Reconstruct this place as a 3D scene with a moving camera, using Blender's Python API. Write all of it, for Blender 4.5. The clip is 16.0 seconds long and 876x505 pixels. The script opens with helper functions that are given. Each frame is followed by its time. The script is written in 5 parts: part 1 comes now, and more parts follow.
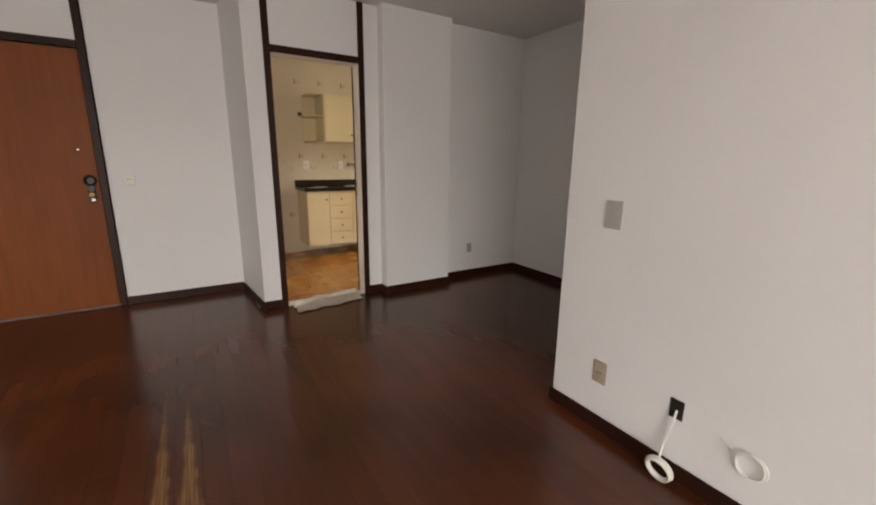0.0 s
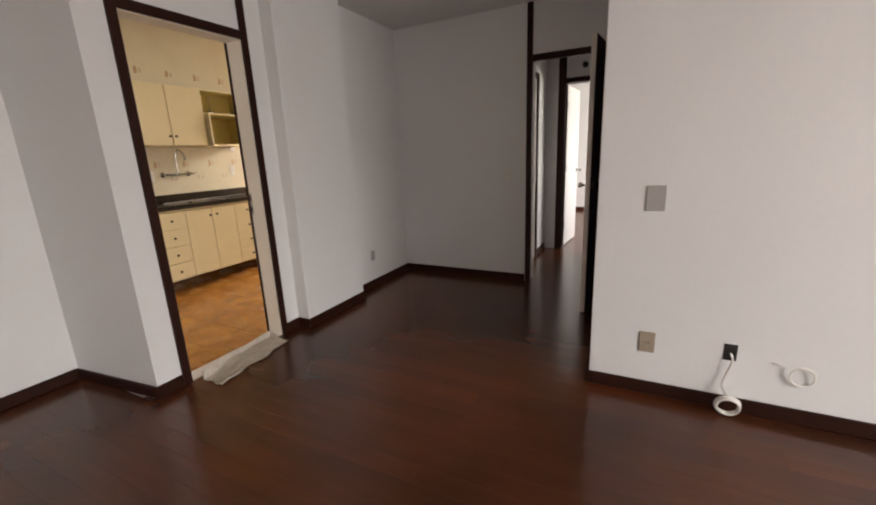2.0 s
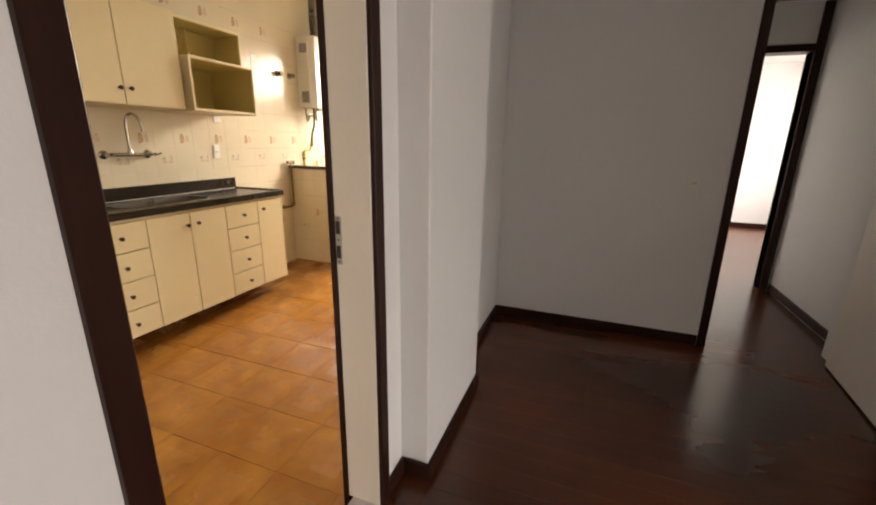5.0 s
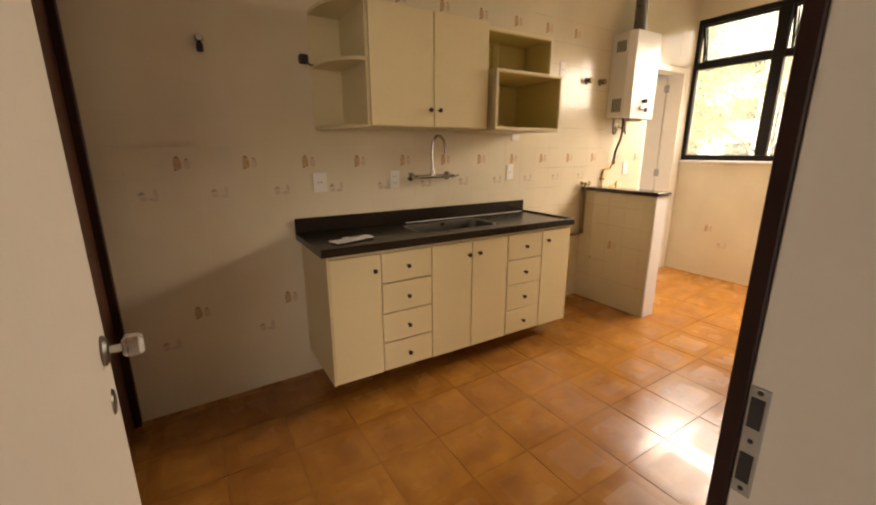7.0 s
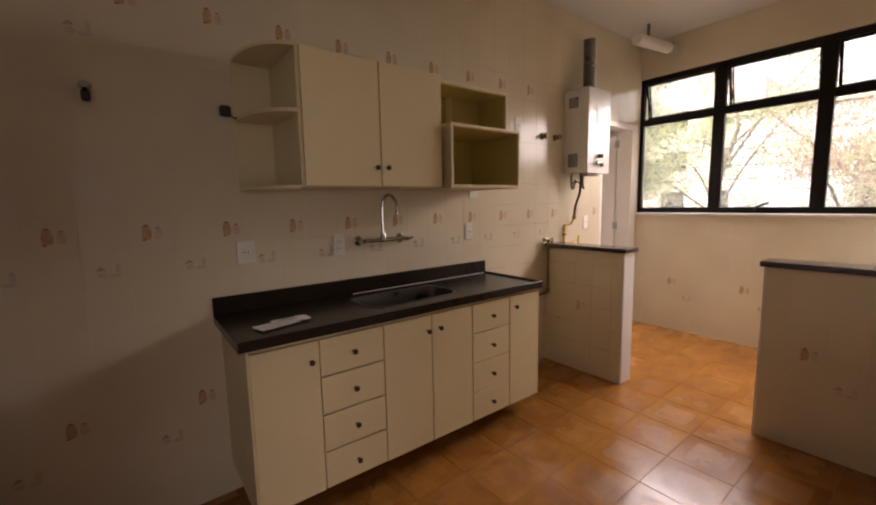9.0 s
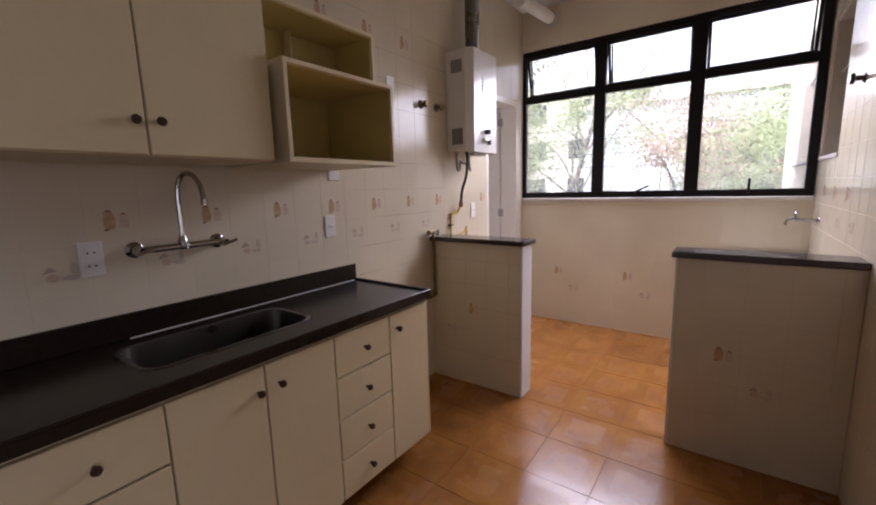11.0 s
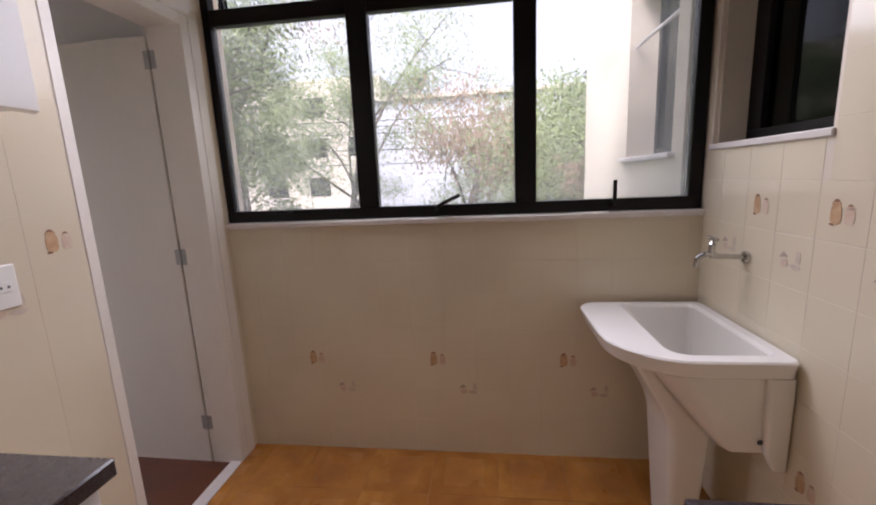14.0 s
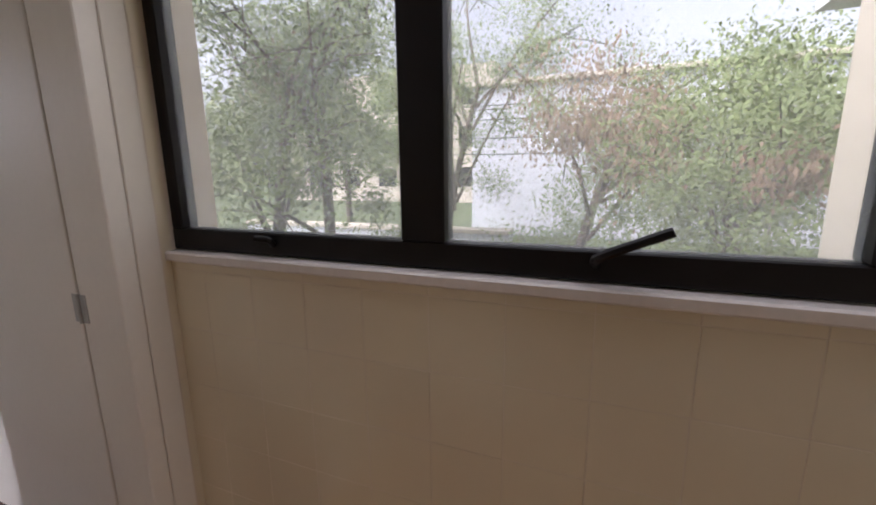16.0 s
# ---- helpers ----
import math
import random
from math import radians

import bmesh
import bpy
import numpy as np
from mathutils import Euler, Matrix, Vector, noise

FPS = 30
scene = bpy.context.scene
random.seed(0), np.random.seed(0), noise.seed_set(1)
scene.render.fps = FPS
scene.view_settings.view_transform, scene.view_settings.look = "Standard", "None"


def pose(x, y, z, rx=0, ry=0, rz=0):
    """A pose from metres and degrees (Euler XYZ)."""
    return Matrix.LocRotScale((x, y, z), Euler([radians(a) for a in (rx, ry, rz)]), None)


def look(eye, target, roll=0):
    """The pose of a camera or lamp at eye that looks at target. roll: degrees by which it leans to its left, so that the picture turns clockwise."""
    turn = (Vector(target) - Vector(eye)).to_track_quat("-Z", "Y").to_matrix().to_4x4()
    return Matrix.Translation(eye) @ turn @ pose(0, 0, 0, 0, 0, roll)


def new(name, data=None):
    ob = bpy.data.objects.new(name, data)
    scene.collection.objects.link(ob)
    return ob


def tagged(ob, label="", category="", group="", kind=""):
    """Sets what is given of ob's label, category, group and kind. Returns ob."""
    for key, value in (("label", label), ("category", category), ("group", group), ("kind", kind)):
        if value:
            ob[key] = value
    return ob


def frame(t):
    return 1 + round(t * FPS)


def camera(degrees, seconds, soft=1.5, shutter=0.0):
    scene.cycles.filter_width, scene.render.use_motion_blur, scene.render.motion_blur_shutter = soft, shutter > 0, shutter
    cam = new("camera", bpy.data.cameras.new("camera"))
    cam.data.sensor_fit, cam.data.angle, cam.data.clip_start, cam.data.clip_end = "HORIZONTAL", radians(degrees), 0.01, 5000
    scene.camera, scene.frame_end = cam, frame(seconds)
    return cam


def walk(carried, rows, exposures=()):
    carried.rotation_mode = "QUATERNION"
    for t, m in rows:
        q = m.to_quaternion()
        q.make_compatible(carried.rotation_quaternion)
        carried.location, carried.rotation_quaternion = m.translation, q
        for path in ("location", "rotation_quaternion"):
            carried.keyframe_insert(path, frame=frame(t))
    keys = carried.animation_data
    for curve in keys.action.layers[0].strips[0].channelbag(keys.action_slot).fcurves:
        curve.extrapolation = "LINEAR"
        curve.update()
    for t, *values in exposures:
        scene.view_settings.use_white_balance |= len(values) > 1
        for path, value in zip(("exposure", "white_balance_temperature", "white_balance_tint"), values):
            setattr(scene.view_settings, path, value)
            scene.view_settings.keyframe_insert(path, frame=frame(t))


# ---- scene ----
cam = camera(94.5, 16.0, soft=2.0)
PATH = [
    (0, (0.166, -0.298, 1.288), (1.192, 1.359, 0.84), 0.7),
    (0.5, (-0.065, -0.016, 1.302), (1.187, 1.476, 0.849), -1.0),
    (1, (-0.291, 0.278, 1.306), (1.229, 1.497, 0.854), 1.4),
    (1.5, (-0.452, 0.543, 1.307), (1.162, 1.635, 0.857), 1.4),
    (2, (-0.47, 0.861, 1.312), (1.257, 1.752, 0.837), -2.4),
    (2.5, (-0.469, 1.204, 1.319), (1.372, 1.811, 0.827), 0.1),
    (3, (-0.37, 1.512, 1.313), (1.499, 2.02, 0.813), -1.5),
    (3.2, (-0.301, 1.654, 1.312), (1.581, 2.125, 0.825), -2.3),
    (5.3, (0.621, 2.793, 1.319), (2.376, 3.582, 0.774), 2.5),
    (5.5, (0.706, 2.861, 1.328), (2.364, 3.834, 0.776), 1.0),
    (6, (0.881, 2.968, 1.349), (2.138, 4.424, 0.803), -0.7),
    (6.5, (0.931, 3.055, 1.332), (1.905, 4.713, 0.782), -0.2),
    (7, (0.973, 3.241, 1.374), (1.986, 4.895, 0.887), -0.1),
    (7.5, (0.976, 3.366, 1.409), (2.059, 5.005, 1.031), -0.3),
    (8, (1.034, 3.426, 1.433), (2.153, 5.054, 1.122), -0.2),
    (8.2, (1.076, 3.432, 1.44), (2.204, 5.059, 1.156), -0.5),
    (10.3, (1.427, 3.882, 1.38), (2.916, 5.183, 1.08), -1.5),
    (10.5, (1.492, 3.934, 1.381), (3.042, 5.16, 1.035), -1.2),
    (11, (1.768, 4.019, 1.394), (3.368, 5.178, 1.081), -1.5),
    (11.5, (2.035, 4.124, 1.408), (3.692, 5.199, 1.092), -0.5),
    (12, (2.364, 4.252, 1.44), (4.09, 5.213, 1.132), -2.0),
    (12.5, (2.743, 4.34, 1.445), (4.512, 5.221, 1.137), -2.4),
    (13, (3.094, 4.4, 1.438), (4.894, 5.215, 1.134), -1.9),
    (13.5, (3.458, 4.506, 1.454), (5.343, 5.093, 1.134), -2.0),
    (14, (3.793, 4.473, 1.448), (5.745, 4.722, 1.09), -2.5),
    (14.5, (4.035, 4.523, 1.449), (5.99, 4.745, 1.091), -2.2),
    (15, (4.348, 4.653, 1.45), (6.299, 4.925, 1.104), -2.0),
    (15.5, (4.687, 4.675, 1.427), (6.605, 5.136, 1.094), -1.6),
    (16, (4.957, 4.708, 1.463), (6.779, 5.439, 1.08), -0.7),
]

EXPOSURES = [
    (0.0, 4.04, 7150, 13), (2.0, 4.16, 7000, 13), (3.2, 4.26, 6950, 13), (5.3, 4.24, 7600, 14), (6.5, 3.92, 8300, 15), (7.0, 3.65, 8450, 18), (7.5, 3.28, 8150, 21),
    (8.2, 2.92, 7800, 25), (10.3, 2.68, 5780, 28), (11.0, 2.64, 5680, 28), (12.5, 2.28, 5750, 28), (13.5, 2.0, 5780, 27), (14.5, 1.88, 5950, 23), (16.0, 1.58, 5950, 20),
]
walk(cam, [(t, look(eye, target, roll)) for t, eye, target, roll in PATH], EXPOSURES)

# ---- world and light ----
world = bpy.data.worlds.new("world")
scene.world = world
world.use_nodes = True
wn = world.node_tree.nodes
sky = wn.new("ShaderNodeTexSky")
sky.sky_type = "NISHITA"
sky.sun_disc = False
sky.sun_elevation = radians(48)
sky.sun_rotation = radians(-38)
sky.air_density, sky.dust_density, sky.ozone_density = 1.0, 6.0, 1.0
wn["Background"].inputs["Strength"].default_value = 0.138
grey = wn.new("ShaderNodeHueSaturation")   # an overcast, nearly colourless sky
grey.inputs["Saturation"].default_value = 0.18
world.node_tree.links.new(sky.outputs[0], grey.inputs["Color"])
world.node_tree.links.new(grey.outputs[0], wn["Background"].inputs["Color"])

sun = new("sun", bpy.data.lights.new("sun", "SUN"))
sun.data.energy, sun.data.angle, sun.data.color = 1.2, radians(20), (1.0, 0.96, 0.9)
sun.matrix_world = look((-8, 22, 26), (6, 4, 0))


def window_lamp(name, place, target, width, height, power, color=(1, 0.98, 0.96), spread=180):
    ob = new(name, bpy.data.lights.new(name, "AREA"))
    ob.data.shape, ob.data.size, ob.data.size_y = "RECTANGLE", width, height
    ob.data.energy, ob.data.color, ob.data.spread = power, color, radians(spread)
    ob.matrix_world = look(place, target)
    return ob


window_lamp("daylight_living", (-1.15, -3.82, 1.35), (-1.7, 0, 1.3), 2.9, 2.1, 7.6, (1.0, 0.98, 0.97))
window_lamp("daylight_bedroom", (7.0, -0.52, 1.5), (7.0, 2, 1.4), 1.8, 1.3, 4.2)
window_lamp("daylight_kitchen", (5.47, 4.68, 2.16), (4.5, 4.67, 1.12), 1.9, 0.6, 4.8, (1.0, 0.985, 0.96), 130)

# ---- materials ----


def material(name, colour, rough=0.5, metal=0.0, vary=0.0, scale=6.0, fine=0.0, fine_scale=60.0, bump=0.0, bump_scale=80.0,
             spec=0.5, coat=0.0, per_object=0.0, stretch=(1, 1, 1), rough_vary=0.0, second=None, stain=None):
    """A surface with colour varied at two scales, fine relief and, if asked, a shade for each object."""
    m = bpy.data.materials.new(name)
    m.use_nodes = True
    nodes, links = m.node_tree.nodes, m.node_tree.links
    bsdf = nodes["Principled BSDF"]
    bsdf.inputs["Roughness"].default_value = rough
    bsdf.inputs["Metallic"].default_value = metal
    bsdf.inputs["Specular IOR Level"].default_value = spec
    bsdf.inputs["Coat Weight"].default_value = coat
    bsdf.inputs["Coat Roughness"].default_value = 0.12
    coord = nodes.new("ShaderNodeTexCoord")
    mapping = nodes.new("ShaderNodeMapping")
    mapping.inputs["Scale"].default_value = stretch
    links.new(coord.outputs["Object"], mapping.inputs["Vector"])
    vector = mapping.outputs["Vector"]
    if per_object:
        info = nodes.new("ShaderNodeObjectInfo")
        shift = nodes.new("ShaderNodeVectorMath")
        shift.operation = "SCALE"
        mul = nodes.new("ShaderNodeMath")
        mul.operation = "MULTIPLY"
        mul.inputs[1].default_value = 37.0
        links.new(info.outputs["Random"], mul.inputs[0])
        comb = nodes.new("ShaderNodeCombineXYZ")
        for k in range(3):
            links.new(mul.outputs[0], comb.inputs[k])
        add = nodes.new("ShaderNodeVectorMath")
        links.new(vector, add.inputs[0])
        links.new(comb.outputs[0], add.inputs[1])
        vector = add.outputs[0]
    base = (*colour, 1)
    other = (*(second or tuple(c * 0.55 for c in colour)), 1)

    def noise_fac(s, detail=4):
        n = nodes.new("ShaderNodeTexNoise")
        n.inputs["Scale"].default_value, n.inputs["Detail"].default_value = s, detail
        links.new(vector, n.inputs["Vector"])
        return n.outputs["Fac"]

    def mix(fac, a, b, lo, hi, amount):
        r = nodes.new("ShaderNodeMapRange")
        r.inputs["From Min"].default_value, r.inputs["From Max"].default_value = lo, hi
        r.inputs["To Max"].default_value = amount
        links.new(fac, r.inputs["Value"])
        x = nodes.new("ShaderNodeMix")
        x.data_type = "RGBA"
        links.new(r.outputs[0], x.inputs["Factor"])
        for sock, v in ((x.inputs[6], a), (x.inputs[7], b)):
            if isinstance(v, tuple):
                sock.default_value = v
            else:
                links.new(v, sock)
        return x.outputs[2]

    col = base
    if vary:
        col = mix(noise_fac(scale), col, other, 0.35, 0.7, vary)
    if fine:
        col = mix(noise_fac(fine_scale, 6), col, other, 0.35, 0.75, fine)
    if per_object:
        col = mix(info.outputs["Random"], col, other, 0.0, 1.0, per_object)
    if stain:   # (colour, amount, scale): broad stains that run on from piece to piece
        place, broad = nodes.new("ShaderNodeNewGeometry"), nodes.new("ShaderNodeTexNoise")
        broad.inputs["Scale"].default_value, broad.inputs["Detail"].default_value = stain[2], 2.5
        links.new(place.outputs["Position"], broad.inputs["Vector"])
        col = mix(broad.outputs["Fac"], col, (*stain[0], 1), 0.38, 0.68, stain[1])
    if isinstance(col, tuple):
        bsdf.inputs["Base Color"].default_value = col
    else:
        links.new(col, bsdf.inputs["Base Color"])
    if rough_vary:
        r = nodes.new("ShaderNodeMapRange")
        r.inputs["From Min"].default_value, r.inputs["From Max"].default_value = 0.3, 0.7
        r.inputs["To Min"].default_value, r.inputs["To Max"].default_value = rough, rough + rough_vary
        links.new(noise_fac(scale * 0.7), r.inputs["Value"])
        links.new(r.outputs[0], bsdf.inputs["Roughness"])
    if bump:
        b = nodes.new("ShaderNodeBump")
        b.inputs["Strength"].default_value, b.inputs["Distance"].default_value = bump, 0.004
        links.new(noise_fac(bump_scale), b.inputs["Height"])
        links.new(b.outputs[0], bsdf.inputs["Normal"])
    return m


WALL = material("wall_paint", (0.79, 0.785, 0.78), 0.6, vary=0.08, scale=1.2, fine=0.04, fine_scale=30, bump=0.12, bump_scale=120)
CEIL = material("ceiling_paint", (0.74, 0.73, 0.71), 0.7, vary=0.06, scale=0.9, bump=0.1)
DARKWOOD = material("dark_stained_wood", (0.034, 0.012, 0.008), 0.42, spec=0.16, vary=0.5, scale=5, fine=0.5, fine_scale=40, bump=0.1, stretch=(1, 1, 0.08))
ENTRYWOOD = material("red_brown_veneer", (0.27, 0.075, 0.016), 0.5, spec=0.2, vary=0.55, scale=3.2, fine=0.4, fine_scale=26, bump=0.05, stretch=(1, 1, 0.12))
FLOORWOOD = material("varnished_floor_board", (0.16, 0.043, 0.015), 0.22, vary=0.5, scale=1.3, fine=0.3, fine_scale=16,
                     per_object=0.16, stretch=(1, 0.12, 1), second=(0.055, 0.017, 0.008), stain=((0.02, 0.009, 0.006), 0.75, 0.8))
FLOORWORN = material("worn_floor_board", (0.16, 0.043, 0.015), 0.22, vary=0.5, scale=1.3, fine=0.3, fine_scale=16, per_object=0.16, stretch=(1, 0.12, 1),
                     second=(0.055, 0.017, 0.008), stain=((0.02, 0.009, 0.006), 0.75, 0.8))


def wear_streak(m, colour):
    """Bare wood showing through the varnish in a feathered streak along the board, thinning out towards its ends."""
    nodes, links = m.node_tree.nodes, m.node_tree.links
    bsdf = nodes["Principled BSDF"]
    old = bsdf.inputs["Base Color"].links[0].from_socket
    coord, split = nodes.new("ShaderNodeTexCoord"), nodes.new("ShaderNodeSeparateXYZ")
    links.new(coord.outputs["Object"], split.inputs[0])
    mapping, grain = nodes.new("ShaderNodeMapping"), nodes.new("ShaderNodeTexNoise")
    mapping.inputs["Scale"].default_value = (45, 0.7, 1)
    links.new(coord.outputs["Object"], mapping.inputs["Vector"])
    links.new(mapping.outputs[0], grain.inputs["Vector"])
    grain.inputs["Detail"].default_value = 4

    def smooth(value, a, b):
        n = nodes.new("ShaderNodeMapRange")
        n.interpolation_type = "SMOOTHSTEP"
        n.inputs["From Min"].default_value, n.inputs["From Max"].default_value = a, b
        links.new(value, n.inputs["Value"])
        return n.outputs[0]

    def times(a, b):
        n = nodes.new("ShaderNodeMath")
        n.operation = "MULTIPLY"
        links.new(a, n.inputs[0])
        links.new(b, n.inputs[1])
        return n.outputs[0]

    across, width, inside = (nodes.new("ShaderNodeMath") for _ in range(3))
    across.operation, inside.operation = "ABSOLUTE", "SUBTRACT"
    links.new(split.outputs["X"], across.inputs[0])
    taper, sway = nodes.new("ShaderNodeMapRange"), nodes.new("ShaderNodeTexNoise")
    taper.inputs["From Min"].default_value, taper.inputs["From Max"].default_value = -0.62, 0.6
    taper.inputs["To Min"].default_value, taper.inputs["To Max"].default_value = 0.055, -0.004
    links.new(split.outputs["Y"], taper.inputs["Value"])
    sway.inputs["Scale"].default_value, sway.inputs["Detail"].default_value = 9.0, 3
    links.new(coord.outputs["Object"], sway.inputs["Vector"])
    width.operation = "MULTIPLY_ADD"
    links.new(sway.outputs["Fac"], width.inputs[0])
    width.inputs[1].default_value = 0.05
    links.new(taper.outputs[0], width.inputs[2])
    links.new(width.outputs[0], inside.inputs[0])
    links.new(across.outputs[0], inside.inputs[1])
    fac = times(times(smooth(grain.outputs["Fac"], 0.3, 0.62), smooth(inside.outputs[0], 0.022, 0.05)), smooth(split.outputs["Y"], -0.66, -0.3))
    x = nodes.new("ShaderNodeMix")
    x.data_type = "RGBA"
    links.new(fac, x.inputs["Factor"])
    links.new(old, x.inputs[6])
    x.inputs[7].default_value = (*colour, 1)
    links.new(x.outputs[2], bsdf.inputs["Base Color"])


wear_streak(FLOORWORN, (0.3, 0.155, 0.055))
FLOORBASE = material("floor_joint_filler", (0.06, 0.02, 0.01), 0.4, vary=0.3)
WHITEDOOR = material("cream_white_door_paint", (0.79, 0.74, 0.66), 0.42, vary=0.08, scale=2, fine=0.05, bump=0.05, bump_scale=40)
CREAM = material("cream_laminate", (0.75, 0.645, 0.4), 0.42, vary=0.08, scale=3, fine=0.05, fine_scale=50, bump=0.02)
OLIVE = material("yellowed_cabinet_lining", (0.62, 0.5, 0.19), 0.55, vary=0.15, scale=4, bump=0.02)
TILE = material("cream_glazed_tile", (0.735, 0.66, 0.5), 0.16, vary=0.06, scale=7, per_object=0.12, bump=0.05, bump_scale=9, second=(0.56, 0.475, 0.345), stain=((0.575, 0.475, 0.345), 0.45, 1.3))
GROUT = material("tile_grout", (0.72, 0.64, 0.53), 0.6, vary=0.7, scale=2.6, second=(0.52, 0.43, 0.34))
JOINT = material("grimy_raised_joint", (0.26, 0.195, 0.14), 0.8, vary=1.0, scale=4.5, second=(0.68, 0.6, 0.48), bump=0.2)
FTILE = material("orange_mottled_floor_tile", (0.5, 0.222, 0.042), 0.15, vary=0.7, scale=8, fine=0.25, fine_scale=35, per_object=0.3, bump=0.06,
                 bump_scale=14, second=(0.235, 0.082, 0.017), rough_vary=0.1, coat=0.3, stain=((0.24, 0.08, 0.018), 0.5, 2.2))


def worn_middle(m, half, amount):
    """Glaze that has gone dull over the middle of each tile and stays shiny along its border."""
    nodes, links = m.node_tree.nodes, m.node_tree.links
    bsdf = nodes["Principled BSDF"]
    old = bsdf.inputs["Roughness"].links[0].from_socket
    coord, split, far = nodes.new("ShaderNodeTexCoord"), nodes.new("ShaderNodeSeparateXYZ"), nodes.new("ShaderNodeMath")
    links.new(coord.outputs["Object"], split.inputs[0])
    far.operation = "MAXIMUM"
    for k in range(2):
        size = nodes.new("ShaderNodeMath")
        size.operation = "ABSOLUTE"
        links.new(split.outputs[k], size.inputs[0])
        links.new(size.outputs[0], far.inputs[k])
    ramp, add = nodes.new("ShaderNodeMapRange"), nodes.new("ShaderNodeMath")
    ramp.interpolation_type = "SMOOTHSTEP"
    ramp.inputs["From Min"].default_value, ramp.inputs["From Max"].default_value = half + 0.012, half - 0.012
    ramp.inputs["To Max"].default_value = amount
    links.new(far.outputs[0], ramp.inputs["Value"])
    links.new(old, add.inputs[0])
    links.new(ramp.outputs[0], add.inputs[1])
    links.new(add.outputs[0], bsdf.inputs["Roughness"])
    bsdf.inputs["Coat Weight"].default_value = 0.0


worn_middle(FTILE, 0.1, 0.09)
FGROUT = material("floor_tile_grout", (0.4, 0.18, 0.05), 0.7, vary=0.7, scale=1.2, second=(0.2, 0.08, 0.025))
GRANITE = material("dark_grey_granite", (0.015, 0.01, 0.0065), 0.24, spec=0.36, vary=0.3, scale=60, fine=0.25, fine_scale=420, second=(0.034, 0.024, 0.016))
SLABTOP = material("polished_granite_ledge", (0.03, 0.021, 0.019), 0.12, vary=0.5, scale=90, fine=0.6, fine_scale=300, second=(0.1, 0.075, 0.07))
STEEL = material("stainless_steel", (0.2, 0.19, 0.175), 0.24, 1.0, vary=0.2, scale=12, rough_vary=0.12)
CHROME = material("chrome", (0.5, 0.49, 0.47), 0.12, 1.0, vary=0.2, scale=30)
BRASS = material("tarnished_brass_pipe", (0.25, 0.17, 0.065), 0.45, 0.7, vary=0.6, scale=14, fine=0.3)
GASPIPE = material("yellow_painted_pipe", (0.55, 0.38, 0.06), 0.5, vary=0.3, scale=20)
HINGE = material("dull_hinge_steel", (0.42, 0.41, 0.39), 0.45, 0.7, vary=0.3, scale=30)
KNOB = material("dark_wood_knob", (0.05, 0.022, 0.012), 0.3, vary=0.3, scale=40)
PLASTIC = material("white_plastic", (0.8, 0.78, 0.73), 0.35, vary=0.05, scale=10)
GREYPLASTIC = material("grey_plastic", (0.42, 0.4, 0.38), 0.45, vary=0.1, scale=12)
TANPLASTIC = material("aged_tan_plastic", (0.4, 0.33, 0.25), 0.5, vary=0.2, scale=20)
BLACK = material("black_plastic", (0.02, 0.018, 0.018), 0.45, vary=0.2, scale=20)
RUBBER = material("black_rubber_hose", (0.02, 0.02, 0.02), 0.55, vary=0.3, scale=60, bump=0.2)
ALU = material("dark_bronze_aluminium", (0.007, 0.005, 0.005), 0.45, 0.0, spec=0.25, vary=0.3, scale=14)
PAPER = material("crumpled_paper", (0.78, 0.76, 0.72), 0.75, vary=0.1, scale=9, bump=0.2, bump_scale=30)
MAT = material("worn_beige_cloth", (0.7, 0.65, 0.57), 0.9, vary=0.55, scale=7, fine=0.5, fine_scale=60, bump=0.7, bump_scale=60, second=(0.33, 0.27, 0.2))
ENAMEL = material("white_enamel", (0.8, 0.78, 0.74), 0.18, vary=0.05, scale=4)
TANKWHITE = material("white_synthetic_marble", (0.82, 0.79, 0.74), 0.22, vary=0.06, scale=5, bump=0.02)
SILL = material("white_marble_sill", (0.74, 0.68, 0.64), 0.3, vary=0.25, scale=9, fine=0.2)
STUCCO = material("cream_outside_stucco", (0.62, 0.55, 0.44), 0.85, vary=0.15, scale=2, fine=0.1, bump=0.3)
OUTWALL = material("white_boundary_wall", (0.62, 0.63, 0.66), 0.85, vary=0.25, scale=0.8, fine=0.2, fine_scale=8)
GRASS = material("garden_ground", (0.1, 0.13, 0.05), 0.95, vary=0.6, scale=0.7, fine=0.5, fine_scale=9, bump=0.5)
BARK = material("bark", (0.16, 0.125, 0.095), 0.9, vary=0.5, scale=6, bump=0.6, bump_scale=20)
LEAF = material("green_leaf", (0.24, 0.29, 0.1), 0.6, per_object=0.3, vary=0.7, scale=1.1, second=(0.125, 0.165, 0.055))
DRYLEAF = material("dry_brown_leaf", (0.3, 0.2, 0.13), 0.7, vary=0.6, scale=3, second=(0.16, 0.13, 0.06))
